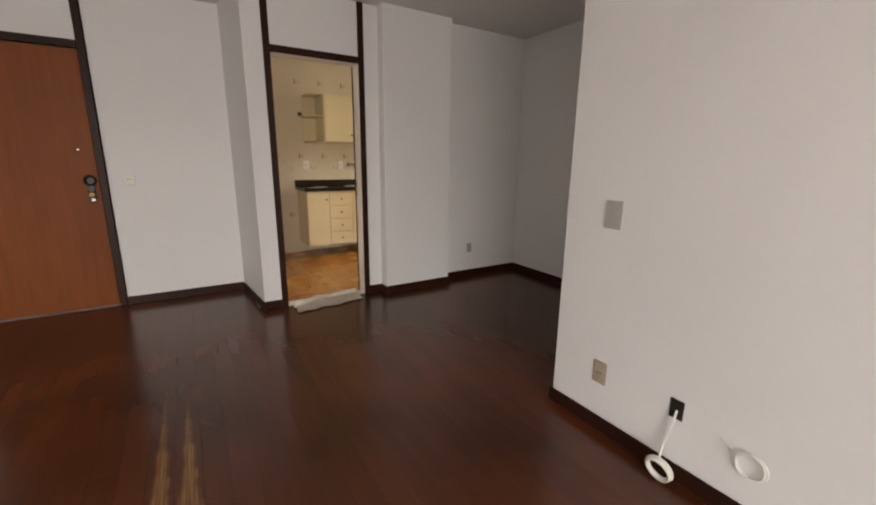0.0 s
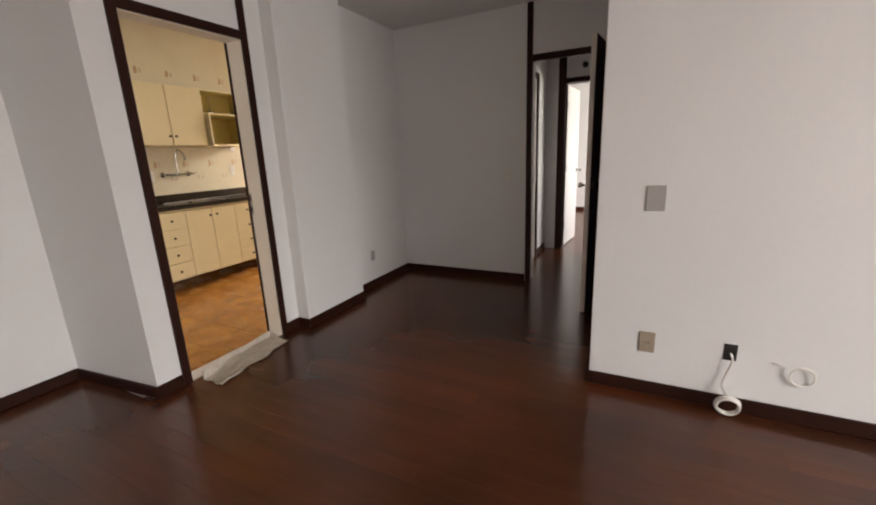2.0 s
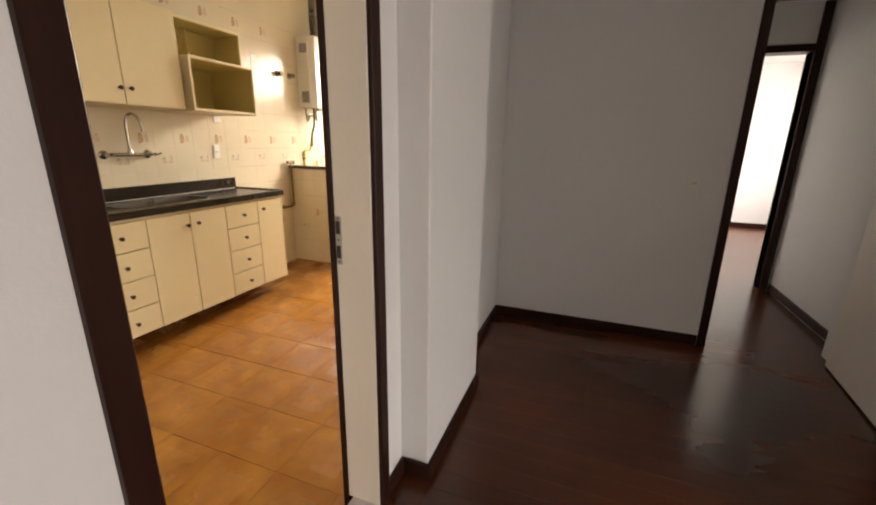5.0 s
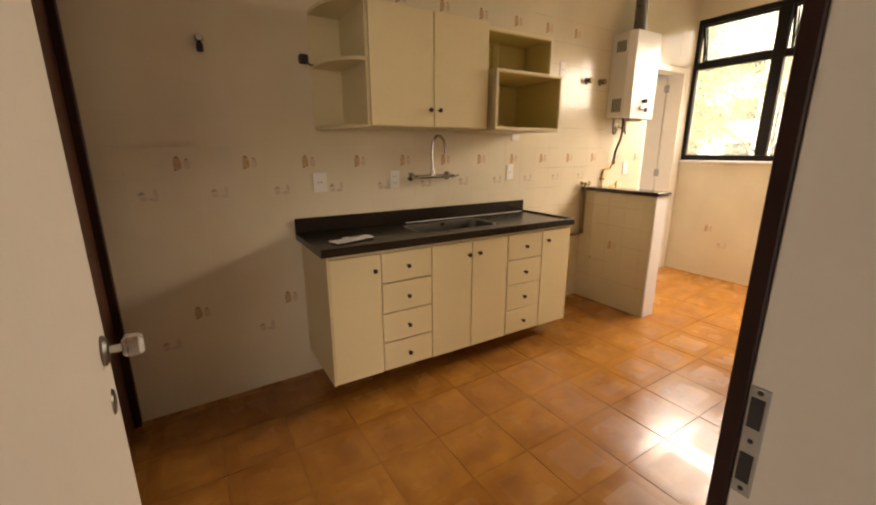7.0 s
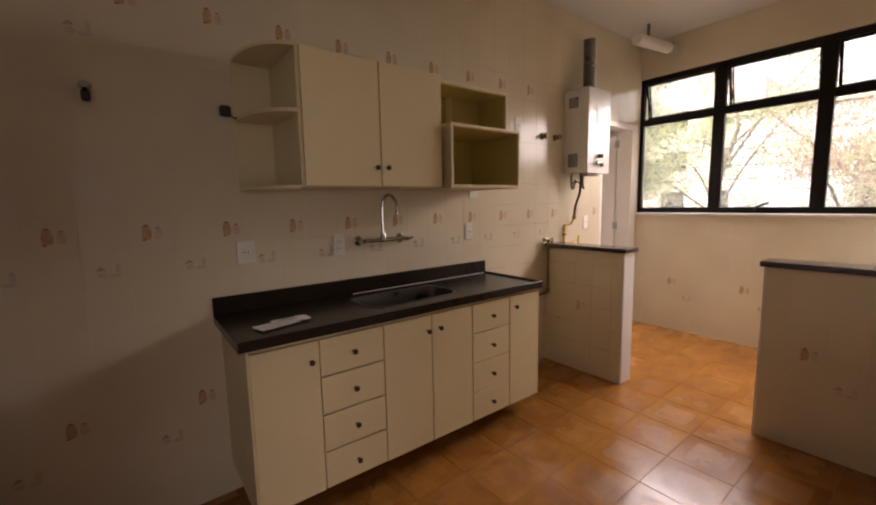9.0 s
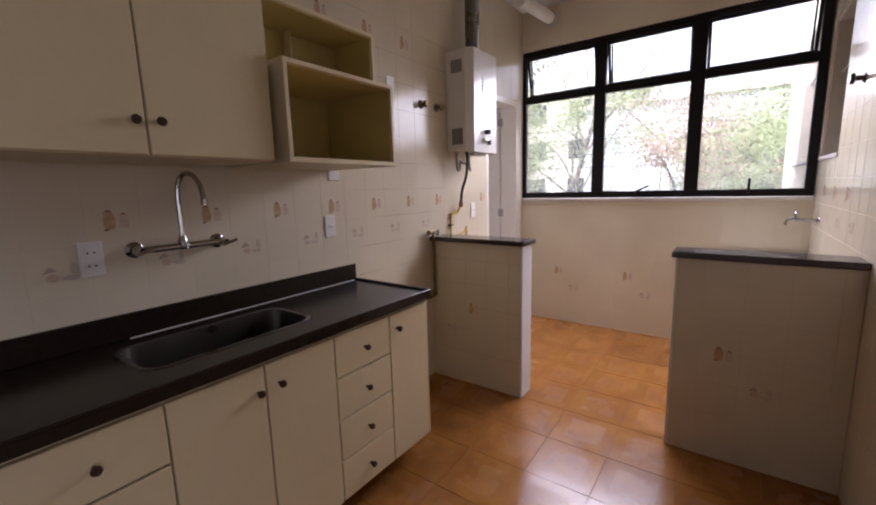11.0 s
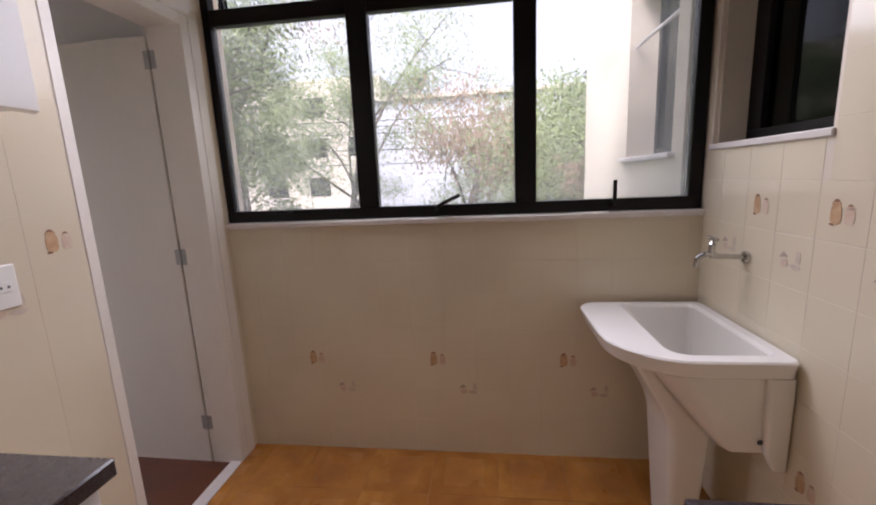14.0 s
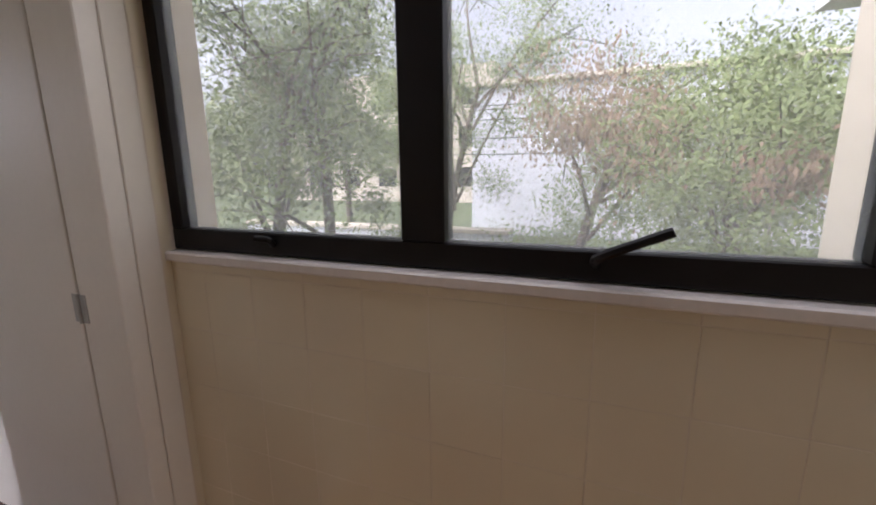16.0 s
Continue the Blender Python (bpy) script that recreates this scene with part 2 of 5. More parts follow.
PRINT_A = material("ochre_printed_motif", (0.6, 0.42, 0.26), 0.2, vary=0.9, scale=45, fine=0.3, fine_scale=150, second=(0.46, 0.27, 0.14))
PRINT_PINK = material("pale_pink_print", (0.66, 0.54, 0.43), 0.2, vary=0.9, scale=45, fine=0.3, fine_scale=150, second=(0.6, 0.43, 0.31))
PRINT_SHADE = material("faded_brown_print", (0.5, 0.4, 0.33), 0.2, vary=0.5, scale=60)
PRINT_CAP = material("dark_brown_print", (0.3, 0.16, 0.1), 0.2, vary=0.4, scale=60)
DARKRED = material("dark_red_brown_wood", (0.085, 0.026, 0.014), 0.4, vary=0.6, scale=4, fine=0.4, fine_scale=30, stretch=(1, 1, 0.1))
PRINT_B = material("faded_tan_printed_motif", (0.62, 0.53, 0.43), 0.2, vary=0.8, scale=45, second=(0.53, 0.44, 0.35))
INK = material("faded_print", (0.35, 0.33, 0.32), 0.6, vary=0.2, scale=50)
DARKVOID = material("room_paint", (0.78, 0.76, 0.72), 0.8, vary=0.1)


def glass_material(name, haze, tint=(1, 1, 1)):
    m = bpy.data.materials.new(name)
    m.use_nodes = True
    nodes, links = m.node_tree.nodes, m.node_tree.links
    nodes.remove(nodes["Principled BSDF"])
    out = nodes["Material Output"]
    clear, gloss, dust = (nodes.new(n) for n in ("ShaderNodeBsdfTransparent", "ShaderNodeBsdfGlossy", "ShaderNodeBsdfTranslucent"))
    clear.inputs["Color"].default_value = (*tint, 1)
    gloss.inputs["Roughness"].default_value = 0.03
    dust.inputs["Color"].default_value = (0.75, 0.76, 0.77, 1)
    coord, tex, ramp = nodes.new("ShaderNodeTexCoord"), nodes.new("ShaderNodeTexNoise"), nodes.new("ShaderNodeMapRange")
    tex.inputs["Scale"].default_value, tex.inputs["Detail"].default_value = 2.5, 5
    links.new(coord.outputs["Object"], tex.inputs["Vector"])
    links.new(tex.outputs["Fac"], ramp.inputs["Value"])
    ramp.inputs["From Min"].default_value, ramp.inputs["From Max"].default_value = 0.3, 0.75
    ramp.inputs["To Min"].default_value, ramp.inputs["To Max"].default_value = haze * 0.7, haze * 1.3
    # dust that has settled on the lowest hand's breadth of the pane
    split, low, total = nodes.new("ShaderNodeSeparateXYZ"), nodes.new("ShaderNodeMapRange"), nodes.new("ShaderNodeMath")
    links.new(coord.outputs["Object"], split.inputs[0])
    links.new(split.outputs["Z"], low.inputs["Value"])
    low.inputs["From Min"].default_value, low.inputs["From Max"].default_value = 1.25, 1.8
    low.interpolation_type = "SMOOTHSTEP"
    low.inputs["To Min"].default_value, low.inputs["To Max"].default_value = haze * 0.5, 0.0
    total.operation = "ADD"
    links.new(ramp.outputs[0], total.inputs[0])
    links.new(low.outputs[0], total.inputs[1])
    a, b, f = nodes.new("ShaderNodeMixShader"), nodes.new("ShaderNodeMixShader"), nodes.new("ShaderNodeMath")
    edge = nodes.new("ShaderNodeLayerWeight")
    edge.inputs["Blend"].default_value = 0.5
    f.operation, f.inputs[1].default_value = "POWER", 4.0
    links.new(edge.outputs["Facing"], f.inputs[0])
    links.new(total.outputs[0], a.inputs[0])
    links.new(clear.outputs[0], a.inputs[1])
    links.new(dust.outputs[0], a.inputs[2])
    links.new(f.outputs[0], b.inputs[0])
    links.new(a.outputs[0], b.inputs[1])
    links.new(gloss.outputs[0], b.inputs[2])
    links.new(b.outputs[0], out.inputs["Surface"])
    return m


GLASS = glass_material("dusty_window_glass", 0.17)
DARKGLASS = glass_material("tinted_window_glass", 0.03, (0.25, 0.27, 0.27))
CRYSTAL = bpy.data.materials.new("clear_crystal")
CRYSTAL.use_nodes = True
CRYSTAL.node_tree.nodes["Principled BSDF"].inputs["Transmission Weight"].default_value = 0.9
CRYSTAL.node_tree.nodes["Principled BSDF"].inputs["Roughness"].default_value = 0.05

# ---- mesh helpers ----


def mesh_object(name, bm, mat, smooth=False):
    me = bpy.data.meshes.new(name)
    bm.normal_update()
    bm.to_mesh(me)
    bm.free()
    if smooth:
        me.shade_smooth()
        me.set_sharp_from_angle(angle=radians(35))
    me.materials.append(mat)
    return new(name, me)


def part(name, bm, mat, parent, label="", smooth=False):
    ob = mesh_object(name, bm, mat, smooth)
    ob.parent = parent
    if label:
        ob["label"] = label
    return ob


def thing(name, label, category, group="", at=(0, 0, 0), turn=0):
    ob = new(name)
    ob.empty_display_size = 0.05
    ob.matrix_basis = pose(*at, 0, 0, turn)
    return tagged(ob, label, category, group)


def add_box(bm, a, b, bevel=0.0, m=None):
    """A box from corner a to corner b, with bevelled edges."""
    lo = [min(p, q) for p, q in zip(a, b)]
    hi = [max(p, q) for p, q in zip(a, b)]
    made = bmesh.ops.create_cube(bm, size=1)["verts"]
    for v in made:
        v.co = Vector([lo[k] if v.co[k] < 0 else hi[k] for k in range(3)])
    if bevel:
        edges = list({e for v in made for e in v.link_edges})
        made = bmesh.ops.bevel(bm, geom=edges, offset=bevel, segments=1, profile=0.5, affect="EDGES")["verts"]
    if m:
        bmesh.ops.transform(bm, matrix=m, verts=[v for v in made if v.is_valid])
    return bm


def box(a, b, bevel=0.0):
    return add_box(bmesh.new(), a, b, bevel)


def boxes(pairs, bevel=0.0):
    bm = bmesh.new()
    for a, b in pairs:
        add_box(bm, a, b, bevel)
    return bm


def lathe(profile, m=None, seg=14, bm=None):
    """A turned shape about z from (radius, height) pairs, placed by m."""
    bm = bm or bmesh.new()
    m = m or Matrix()
    rings = []
    for r, h in profile:
        if r < 1e-6:
            rings.append([bm.verts.new(m @ Vector((0, 0, h)))])
        else:
            rings.append([bm.verts.new(m @ Vector((r * math.cos(2 * math.pi * k / seg), r * math.sin(2 * math.pi * k / seg), h))) for k in range(seg)])
    for p, q in zip(rings, rings[1:]):
        for k in range(seg):
            j = (k + 1) % seg
            quad = [p[k % len(p)], p[j % len(p)], q[j % len(q)], q[k % len(q)]]
            quad = list(dict.fromkeys(quad))
            if len(quad) > 2:
                bm.faces.new(quad)
    bmesh.ops.recalc_face_normals(bm, faces=bm.faces[:])
    return bm


def tube(points, radius, seg=8, bm=None, cuts=6):
    """A round pipe along a smoothed line of points; radius may be one number or one for each end."""
    bm = bm or bmesh.new()
    pts = [Vector(p) for p in points]
    if cuts and len(pts) > 2:
        ext = [pts[0] * 2 - pts[1], *pts, pts[-1] * 2 - pts[-2]]
        line = []
        for k in range(1, len(ext) - 2):
            p0, p1, p2, p3 = ext[k - 1:k + 3]
            for c in range(cuts):
                t = c / cuts
                line.append(0.5 * (2 * p1 + (p2 - p0) * t + (2 * p0 - 5 * p1 + 4 * p2 - p3) * t * t + (3 * p1 - p0 - 3 * p2 + p3) * t ** 3))
        line.append(pts[-1])
    else:
        line = pts
    ra, rb = radius if isinstance(radius, tuple) else (radius, radius)
    rings, up = [], Vector((0.31, 0.17, 0.93))
    for k, p in enumerate(line):
        d = (line[min(k + 1, len(line) - 1)] - line[max(k - 1, 0)]).normalized()
        side = d.cross(up)
        if side.length < 1e-3:
            side = d.orthogonal()
        side.normalize()
        up = side.cross(d).normalized()
        r = ra + (rb - ra) * k / max(1, len(line) - 1)
        rings.append([bm.verts.new(p + r * (side * math.cos(2 * math.pi * j / seg) + up * math.sin(2 * math.pi * j / seg))) for j in range(seg)])
    for p, q in zip(rings, rings[1:]):
        for k in range(seg):
            bm.faces.new((p[k], p[(k + 1) % seg], q[(k + 1) % seg], q[k]))
    bm.faces.new(rings[0][::-1])
    bm.faces.new(rings[-1])
    return bm


def structure(name, bm, mat, label, category="", smooth=False):
    return tagged(mesh_object(name, bm, mat, smooth), label, category or name.split("_")[0], kind="structure")

# ---- plan (metres) ----
CEIL_L, CEIL_K = 2.58, 3.03           # ceilings of living room and kitchen
YD, YK = 3.288, 3.425                   # the two faces of the wall with the kitchen door
KX0, KX1 = 0.832, 1.55               # kitchen door opening
YW = 5.79                             # tiled wall behind the worktop
XW = 5.69                             # wall under the laundry window
YG = YW - 0.0134                      # face of the grout between its tiles
YR = 3.53                             # right wall of the laundry
XA = 3.47                             # wall with the hall door
XR, YC = 1.77, 1.075                  # end of the wall with the sockets
HY0, HY1 = 1.165, 1.85                # hall door opening
DOOR = 2.085
YE = 4.02                             # wall with the entrance door
BY0, BY1 = 1.09, 1.815                # bedroom door opening
LX, LY = -2.7, -3.9                   # far walls of the living room

# ---- living room and hall shell ----
structure("floor_living", box((LX - 0.1, LY - 0.1, -0.12), (8.8, YK - 0.02, -0.012)), FLOORBASE, "dark joint layer under the wooden floor boards", "floor")
structure("ceiling_living", boxes([((LX - 0.15, LY - 0.15, CEIL_L - 0.012), (XA + 0.1, YK - 0.032, CEIL_L + 0.12)), ((LX - 0.15, YK - 0.032, CEIL_L - 0.012), (0.62, YE + 0.2, CEIL_L + 0.12))]), CEIL, "white painted living room ceiling", "ceiling")
structure("ceiling_hall", box((XA + 0.1, -0.6, CEIL_L - 0.02), (8.9, YR - 0.16, CEIL_L + 0.1)), CEIL, "white painted hall and bedroom ceiling", "ceiling")
structure("wall_socket_side", boxes([((XR, LY - 0.15, -0.1), (XR + 0.16, YC, CEIL_L)), ((XR + 0.16, YC - 0.16, -0.1), (XA + 0.15, YC, CEIL_L))], 0.004),
          WALL, "white painted wall with sockets and a loose cable", "wall")
structure("wall_hall_door", boxes([((XA, YC, -0.1), (XA + 0.15, HY0 - 0.01, CEIL_L)), ((XA, HY1 + 0.01, -0.1), (XA + 0.15, YK, CEIL_L))]),
          WALL, "white painted wall around the hall door", "wall")
structure("wall_alcove", boxes([((KX1 + 0.05, YD, -0.1), (1.735, YK - 0.032, CEIL_L)), ((2.445, 3.30, -0.1), (XA, YK - 0.032, CEIL_L))], 0.004),
          WALL, "white painted wall of the alcove", "wall")
structure("wall_pillar", box((1.735, 3.175, -0.1), (2.445, YK - 0.032, CEIL_L), 0.004), WALL, "white painted shallow pillar beside the kitchen door", "wall")
bm = bmesh.new()
pier = [(0.64, YD), (KX0 - 0.05, YD), (KX0 - 0.05, YK), (0.735, YK), (0.735, YE + 0.15), (0.563, YE + 0.15), (0.563, YE)]
lo_ring = [bm.verts.new((x, y, -0.1)) for x, y in pier]
hi_ring = [bm.verts.new((x, y, CEIL_K)) for x, y in pier]
for k in range(len(pier)):
    bm.faces.new((lo_ring[k], lo_ring[(k + 1) % len(pier)], hi_ring[(k + 1) % len(pier)], hi_ring[k]))
bm.faces.new(hi_ring)
structure("wall_pier", bm, WALL, "white painted pier beside the kitchen door", "wall")
structure("wall_entry", boxes([((LX, YE, -0.1), (-1.385, YE + 0.15, CEIL_L)), ((-0.37, YE, -0.1), (0.563, YE + 0.15, CEIL_L))]), WALL,
          "white painted wall beside the entrance door", "wall")
# unseen wall added to stop daylight leaking past the two closed doors
structure("wall_landing", boxes([((LX, YE + 0.19, -0.1), (0.43, YE + 0.29, CEIL_L)), ((0.33, YE + 0.29, -0.1), (0.43, YW + 0.14, CEIL_K))]), WALL, "unseen closing wall added behind the doors to keep daylight out of their gaps", "wall")
structure("wall_living_west", box((LX - 0.15, LY - 0.15, -0.1), (LX, YE + 0.15, CEIL_L)), WALL, "plain white living room wall", "wall")
structure("wall_living_south", boxes([((LX, LY - 0.15, -0.1), (-2.6, LY, CEIL_L)), ((0.3, LY - 0.15, -0.1), (XR, LY, CEIL_L)), ((-2.6, LY - 0.15, 2.42), (0.3, LY, CEIL_L)),
                                      ((-2.6, LY - 0.15, -0.1), (0.3, LY, 0.28))]), WALL, "white wall with the wide living room window", "wall")
structure("wall_hall_sides", boxes([((XA + 0.15, 0.86, -0.1), (5.0, 1.01, CEIL_L)), ((XA + 0.15, 2.05, -0.1), (5.0, 2.2, CEIL_L))]), WALL, "plain white hall walls", "wall")
structure("wall_bedroom_door", boxes([((5.0, -0.5, -0.1), (5.13, BY0, CEIL_L)), ((5.0, BY1, -0.1), (5.13, 3.0, CEIL_L)), ((5.0, BY0, DOOR + 0.06), (5.13, BY1, CEIL_L))]),
          WALL, "white wall around the bedroom door", "wall")
structure("wall_bedroom", boxes([((8.65, -0.6, -0.1), (8.8, 3.0, CEIL_L)), ((5.0, 3.0, -0.1), (8.8, 3.15, CEIL_L)), ((5.13, -0.6, -0.1), (6.1, -0.5, CEIL_L)),
                                 ((7.9, -0.6, -0.1), (8.65, -0.5, CEIL_L)), ((6.1, -0.6, -0.1), (7.9, -0.5, 0.85)), ((6.1, -0.6, 2.15), (7.9, -0.5, CEIL_L))]),
          WALL, "bright white bedroom walls", "wall")

# ---- kitchen and laundry shell ----
FALL = 0.026                          # the kitchen floor falls towards the service door


def floor_z(x):
    return FALL * (x - 4.12)


bm = box((0.45, YK - 0.02, -0.2), (XW, YW, -0.0016))
for v in bm.verts:
    v.co.z += floor_z(v.co.x)
structure("floor_kitchen", bm, FGROUT, "brown grout under the kitchen floor tiles", "floor")
structure("floor_maid_room", box((4.6, YW + 0.0, -0.12), (XW, 8.3, 0.026)), FLOORWOOD, "dark floor of the room behind the laundry", "floor")
structure("ceiling_kitchen", box((0.3, YK, CEIL_K), (XW + 0.2, YW + 0.2, CEIL_K + 0.12)), CEIL, "white painted kitchen ceiling", "ceiling")
structure("wall_counter", boxes([((0.3, YG, -0.1), (4.945, YW + 0.14, CEIL_K)), ((4.945, YG, 2.2), (5.595, YW + 0.14, CEIL_K)), ((5.595, YG, -0.1), (XW + 0.15, YW + 0.14, CEIL_K))]),
          GROUT, "grout bed of the tiled kitchen wall", "wall")
structure("wall_window", boxes([((XW - 0.0074, YR, -0.1), (XW + 0.15, YG, 1.24)), ((XW, YR, 1.24), (XW + 0.15, YG, 1.262)), ((XW - 0.0074, YR, 2.672), (XW + 0.15, YG, CEIL_K))]), GROUT, "grout bed of the tiled wall under the window", "wall")
structure("wall_laundry_right", boxes([((2.7, YK - 0.03, -0.1), (5.05, YR + 0.0114, CEIL_K)), ((5.65, YR - 0.16, -0.1), (XW + 0.15, YR + 0.0114, CEIL_K)), ((5.05, YR - 0.16, -0.1), (5.65, YR + 0.0114, 1.515)),
                                       ((5.05, YR - 0.16, 2.42), (5.65, YR + 0.0114, CEIL_K))]), GROUT, "grout bed of the tiled laundry wall", "wall")
structure("wall_kitchen_right", box((KX1 + 0.058, YK - 0.028, -0.1), (2.7, YK + 0.004, CEIL_K)), TILE, "cream tiled kitchen wall beside the door", "wall")
structure("wall_kitchen_left", boxes([((0.43, YE + 0.15, -0.1), (0.58, 4.93, CEIL_K)), ((0.43, 4.93, 2.17), (0.58, YW, CEIL_K))]), WALL, "cream kitchen wall around the service door", "wall")
# the opening at y 8.2 is unseen, added to brighten the open door leaf
structure("wall_maid_room", boxes([((4.45, YW + 0.14, -0.1), (4.6, 8.3, CEIL_K)), ((4.6, 8.2, -0.1), (4.75, 8.3, CEIL_K)), ((5.65, 8.2, -0.1), (XW, 8.3, CEIL_K)), ((4.75, 8.2, -0.1), (5.65, 8.3, 0.9)), ((4.75, 8.2, 2.2), (5.65, 8.3, CEIL_K)), ((XW, YW + 0.14, -0.1), (XW + 0.15, 8.3, CEIL_K)),
                                   ((4.45, YW + 0.14, 2.5), (XW, 8.3, 2.6))]), DARKVOID, "plain walls of the room behind the laundry, with an unseen opening added for daylight", "wall")


def frame_posts(name, along, p0, p1, face, depth, side, ceiling, label, inset=0.03):
    """A dark door frame with posts up to the ceiling, a head and a white panel above. along 'x' or 'y'; p0, p1: the opening; face: wall face; side: +1 or -1, the way into the wall."""
    ob = thing(name, label, "door frame")
    ob["kind"] = "structure"

    def b(u0, u1, w0, w1, z0, z1, bevel=0.003):
        v0, v1 = face + side * w0, face + side * w1
        return box((u0, v0, z0), (u1, v1, z1), bevel) if along == "x" else box((v0, u0, z0), (v1, u1, z1), bevel)

    part("post", b(p0 - 0.05, p0, -0.014, inset, 0, ceiling), DARKWOOD, ob)
    part("post", b(p1, p1 + 0.05, -0.014, inset, 0, ceiling), DARKWOOD, ob)
    part("head", b(p0, p1, -0.012, inset, DOOR, DOOR + 0.055), DARKWOOD, ob)
    part("transom_panel", b(p0, p1, 0.0, depth - 0.03, DOOR + 0.055, ceiling), WALL, ob, "white painted panel above the door")
    return ob


kf = frame_posts("door_frame_kitchen", "x", KX0, KX1, YD, YK - YD, 1, CEIL_L, "dark wooden kitchen door frame reaching the ceiling", 0.003)
part("jamb", box((KX1 - 0.002, YD + 0.003, 0), (KX1 + 0.058, YK - 0.001, DOOR), 0.002), WHITEDOOR, kf, "cream painted jamb with strike plate")
part("jamb", box((KX0 - 0.055, YD + 0.003, 0), (KX0 + 0.002, YK - 0.001, DOOR), 0.002), WHITEDOOR, kf, "cream painted jamb with hinges")
part("jamb_head", box((KX0, YD + 0.003, DOOR - 0.004), (KX1, YK - 0.005, DOOR + 0.05), 0.002), WHITEDOOR, kf)
part("kitchen_trim", box((KX1 - 0.007, YK - 0.001, -0.075), (KX1 + 0.05, YK + 0.02, DOOR + 0.05), 0.002), DARKWOOD, kf)
part("kitchen_trim", box((KX0 - 0.055, YK - 0.004, -0.085), (KX0 - 0.002, YK + 0.012, DOOR + 0.05), 0.002), DARKWOOD, kf)
part("kitchen_panel", box((KX0 - 0.055, YK - 0.03, DOOR + 0.05), (KX1 + 0.058, YK, CEIL_K), 0.002), WALL, kf)
sp = part("strike_plate", box((KX1 - 0.004, 3.400, 0.931), (KX1 - 0.001, 3.422, 1.088), 0.0008), HINGE, kf, "brushed steel strike plate")
for z in (0.972, 1.052):
    part("strike_hole", box((KX1 - 0.0052, 3.404, z - 0.021), (KX1 - 0.0035, 3.419, z + 0.021)), BLACK, sp)
for z in (0.94, 1.012, 1.081):
    part("screw", lathe([(0, 0.0012), (0.003, 0.001), (0.0035, 0)], pose(KX1 - 0.004, 3.411, z, 0, -90, 0), 8), BLACK, sp)
part("threshold", box((KX0, YD + 0.0, -0.1), (KX1, YK - 0.02, 0.004), 0.002), SILL, kf, "pale stone threshold")

frame_posts("door_frame_hall", "y", HY0, HY1, XA, 0.15, 1, CEIL_L, "dark wooden hall door frame reaching the ceiling")
hf2 = thing("door_frame_bedroom", "dark wooden bedroom door frame with panel above", "door frame")
hf2["kind"] = "structure"
for y0, y1 in ((BY0 - 0.065, BY0), (BY1, BY1 + 0.09)):
    part("post", box((4.985, y0, 0), (5.145, y1, 2.45), 0.003), DARKWOOD, hf2)
part("head", box((4.985, BY0, DOOR), (5.145, BY1, DOOR + 0.055), 0.003), DARKWOOD, hf2)
hf3 = thing("door_frame_hall_side", "dark wooden frame of a closed white door in the hall", "door frame")
hf3["kind"] = "structure"
for x0, x1 in ((3.66, 3.72), (4.44, 4.50)):
    part("post", box((x0, 2.025, 0), (x1, 2.05, DOOR + 0.06), 0.003), DARKWOOD, hf3)
part("head", box((3.72, 2.027, DOOR), (4.44, 2.05, DOOR + 0.06), 0.003), DARKWOOD, hf3)
part("leaf", box((3.72, 2.04, 0.01), (4.44, 2.05, DOOR), 0.002), WHITEDOOR, hf3, "closed white door leaf")
ef = frame_posts("door_frame_entry", "x", -1.33, -0.43, YE, 0.15, 1, CEIL_L, "dark wooden entrance door frame reaching the ceiling")

# baseboards
base = thing("baseboard", "dark varnished wooden baseboard along the walls", "baseboard")
base["kind"] = "structure"
H = 0.075
for a, b in [((XR - 0.014, LY, 0), (XR, YC, H)), ((XR - 0.014, YC, 0), (XA, YC + 0.014, H)), ((XA - 0.014, HY1 + 0.055, 0), (XA, 3.30, H)),
             ((2.445, 3.286, 0), (XA - 0.014, 3.30, H)), ((2.445, 3.175, 0), (2.459, 3.286, H)), ((1.735, 3.161, 0), (2.459, 3.175, H)), ((1.721, 3.161, 0), (1.735, YD - 0.014, H)),
             ((KX1 + 0.05, YD - 0.014, 0), (1.735, YD, H)), ((0.624, YD - 0.014, 0), (KX0 - 0.05, YD, H)), ((-0.375, YE - 0.014, 0), (0.561, YE, H)),
             ((LX, YE - 0.014, 0), (-1.385, YE, H)), ((LX, LY, 0), (LX + 0.014, YE, H)), ((8.636, -0.5, 0), (8.65, 3.0, H)), ((5.13, BY1 + 0.1, 0), (5.144, 3.0, H)),
             ((4.50, 2.036, 0), (4.985, 2.05, H)), ((XA + 0.15, 1.01, 0), (4.985, 1.024, H))]:
    part("board", box(a, b, 0.004), DARKWOOD, base)
slant = part("board", box((-0.014, -0.015, 0), (0, 0.735, H), 0.004), DARKWOOD, base)
slant.matrix_basis = pose(0.639, YD, 0, 0, 0, 5.9)


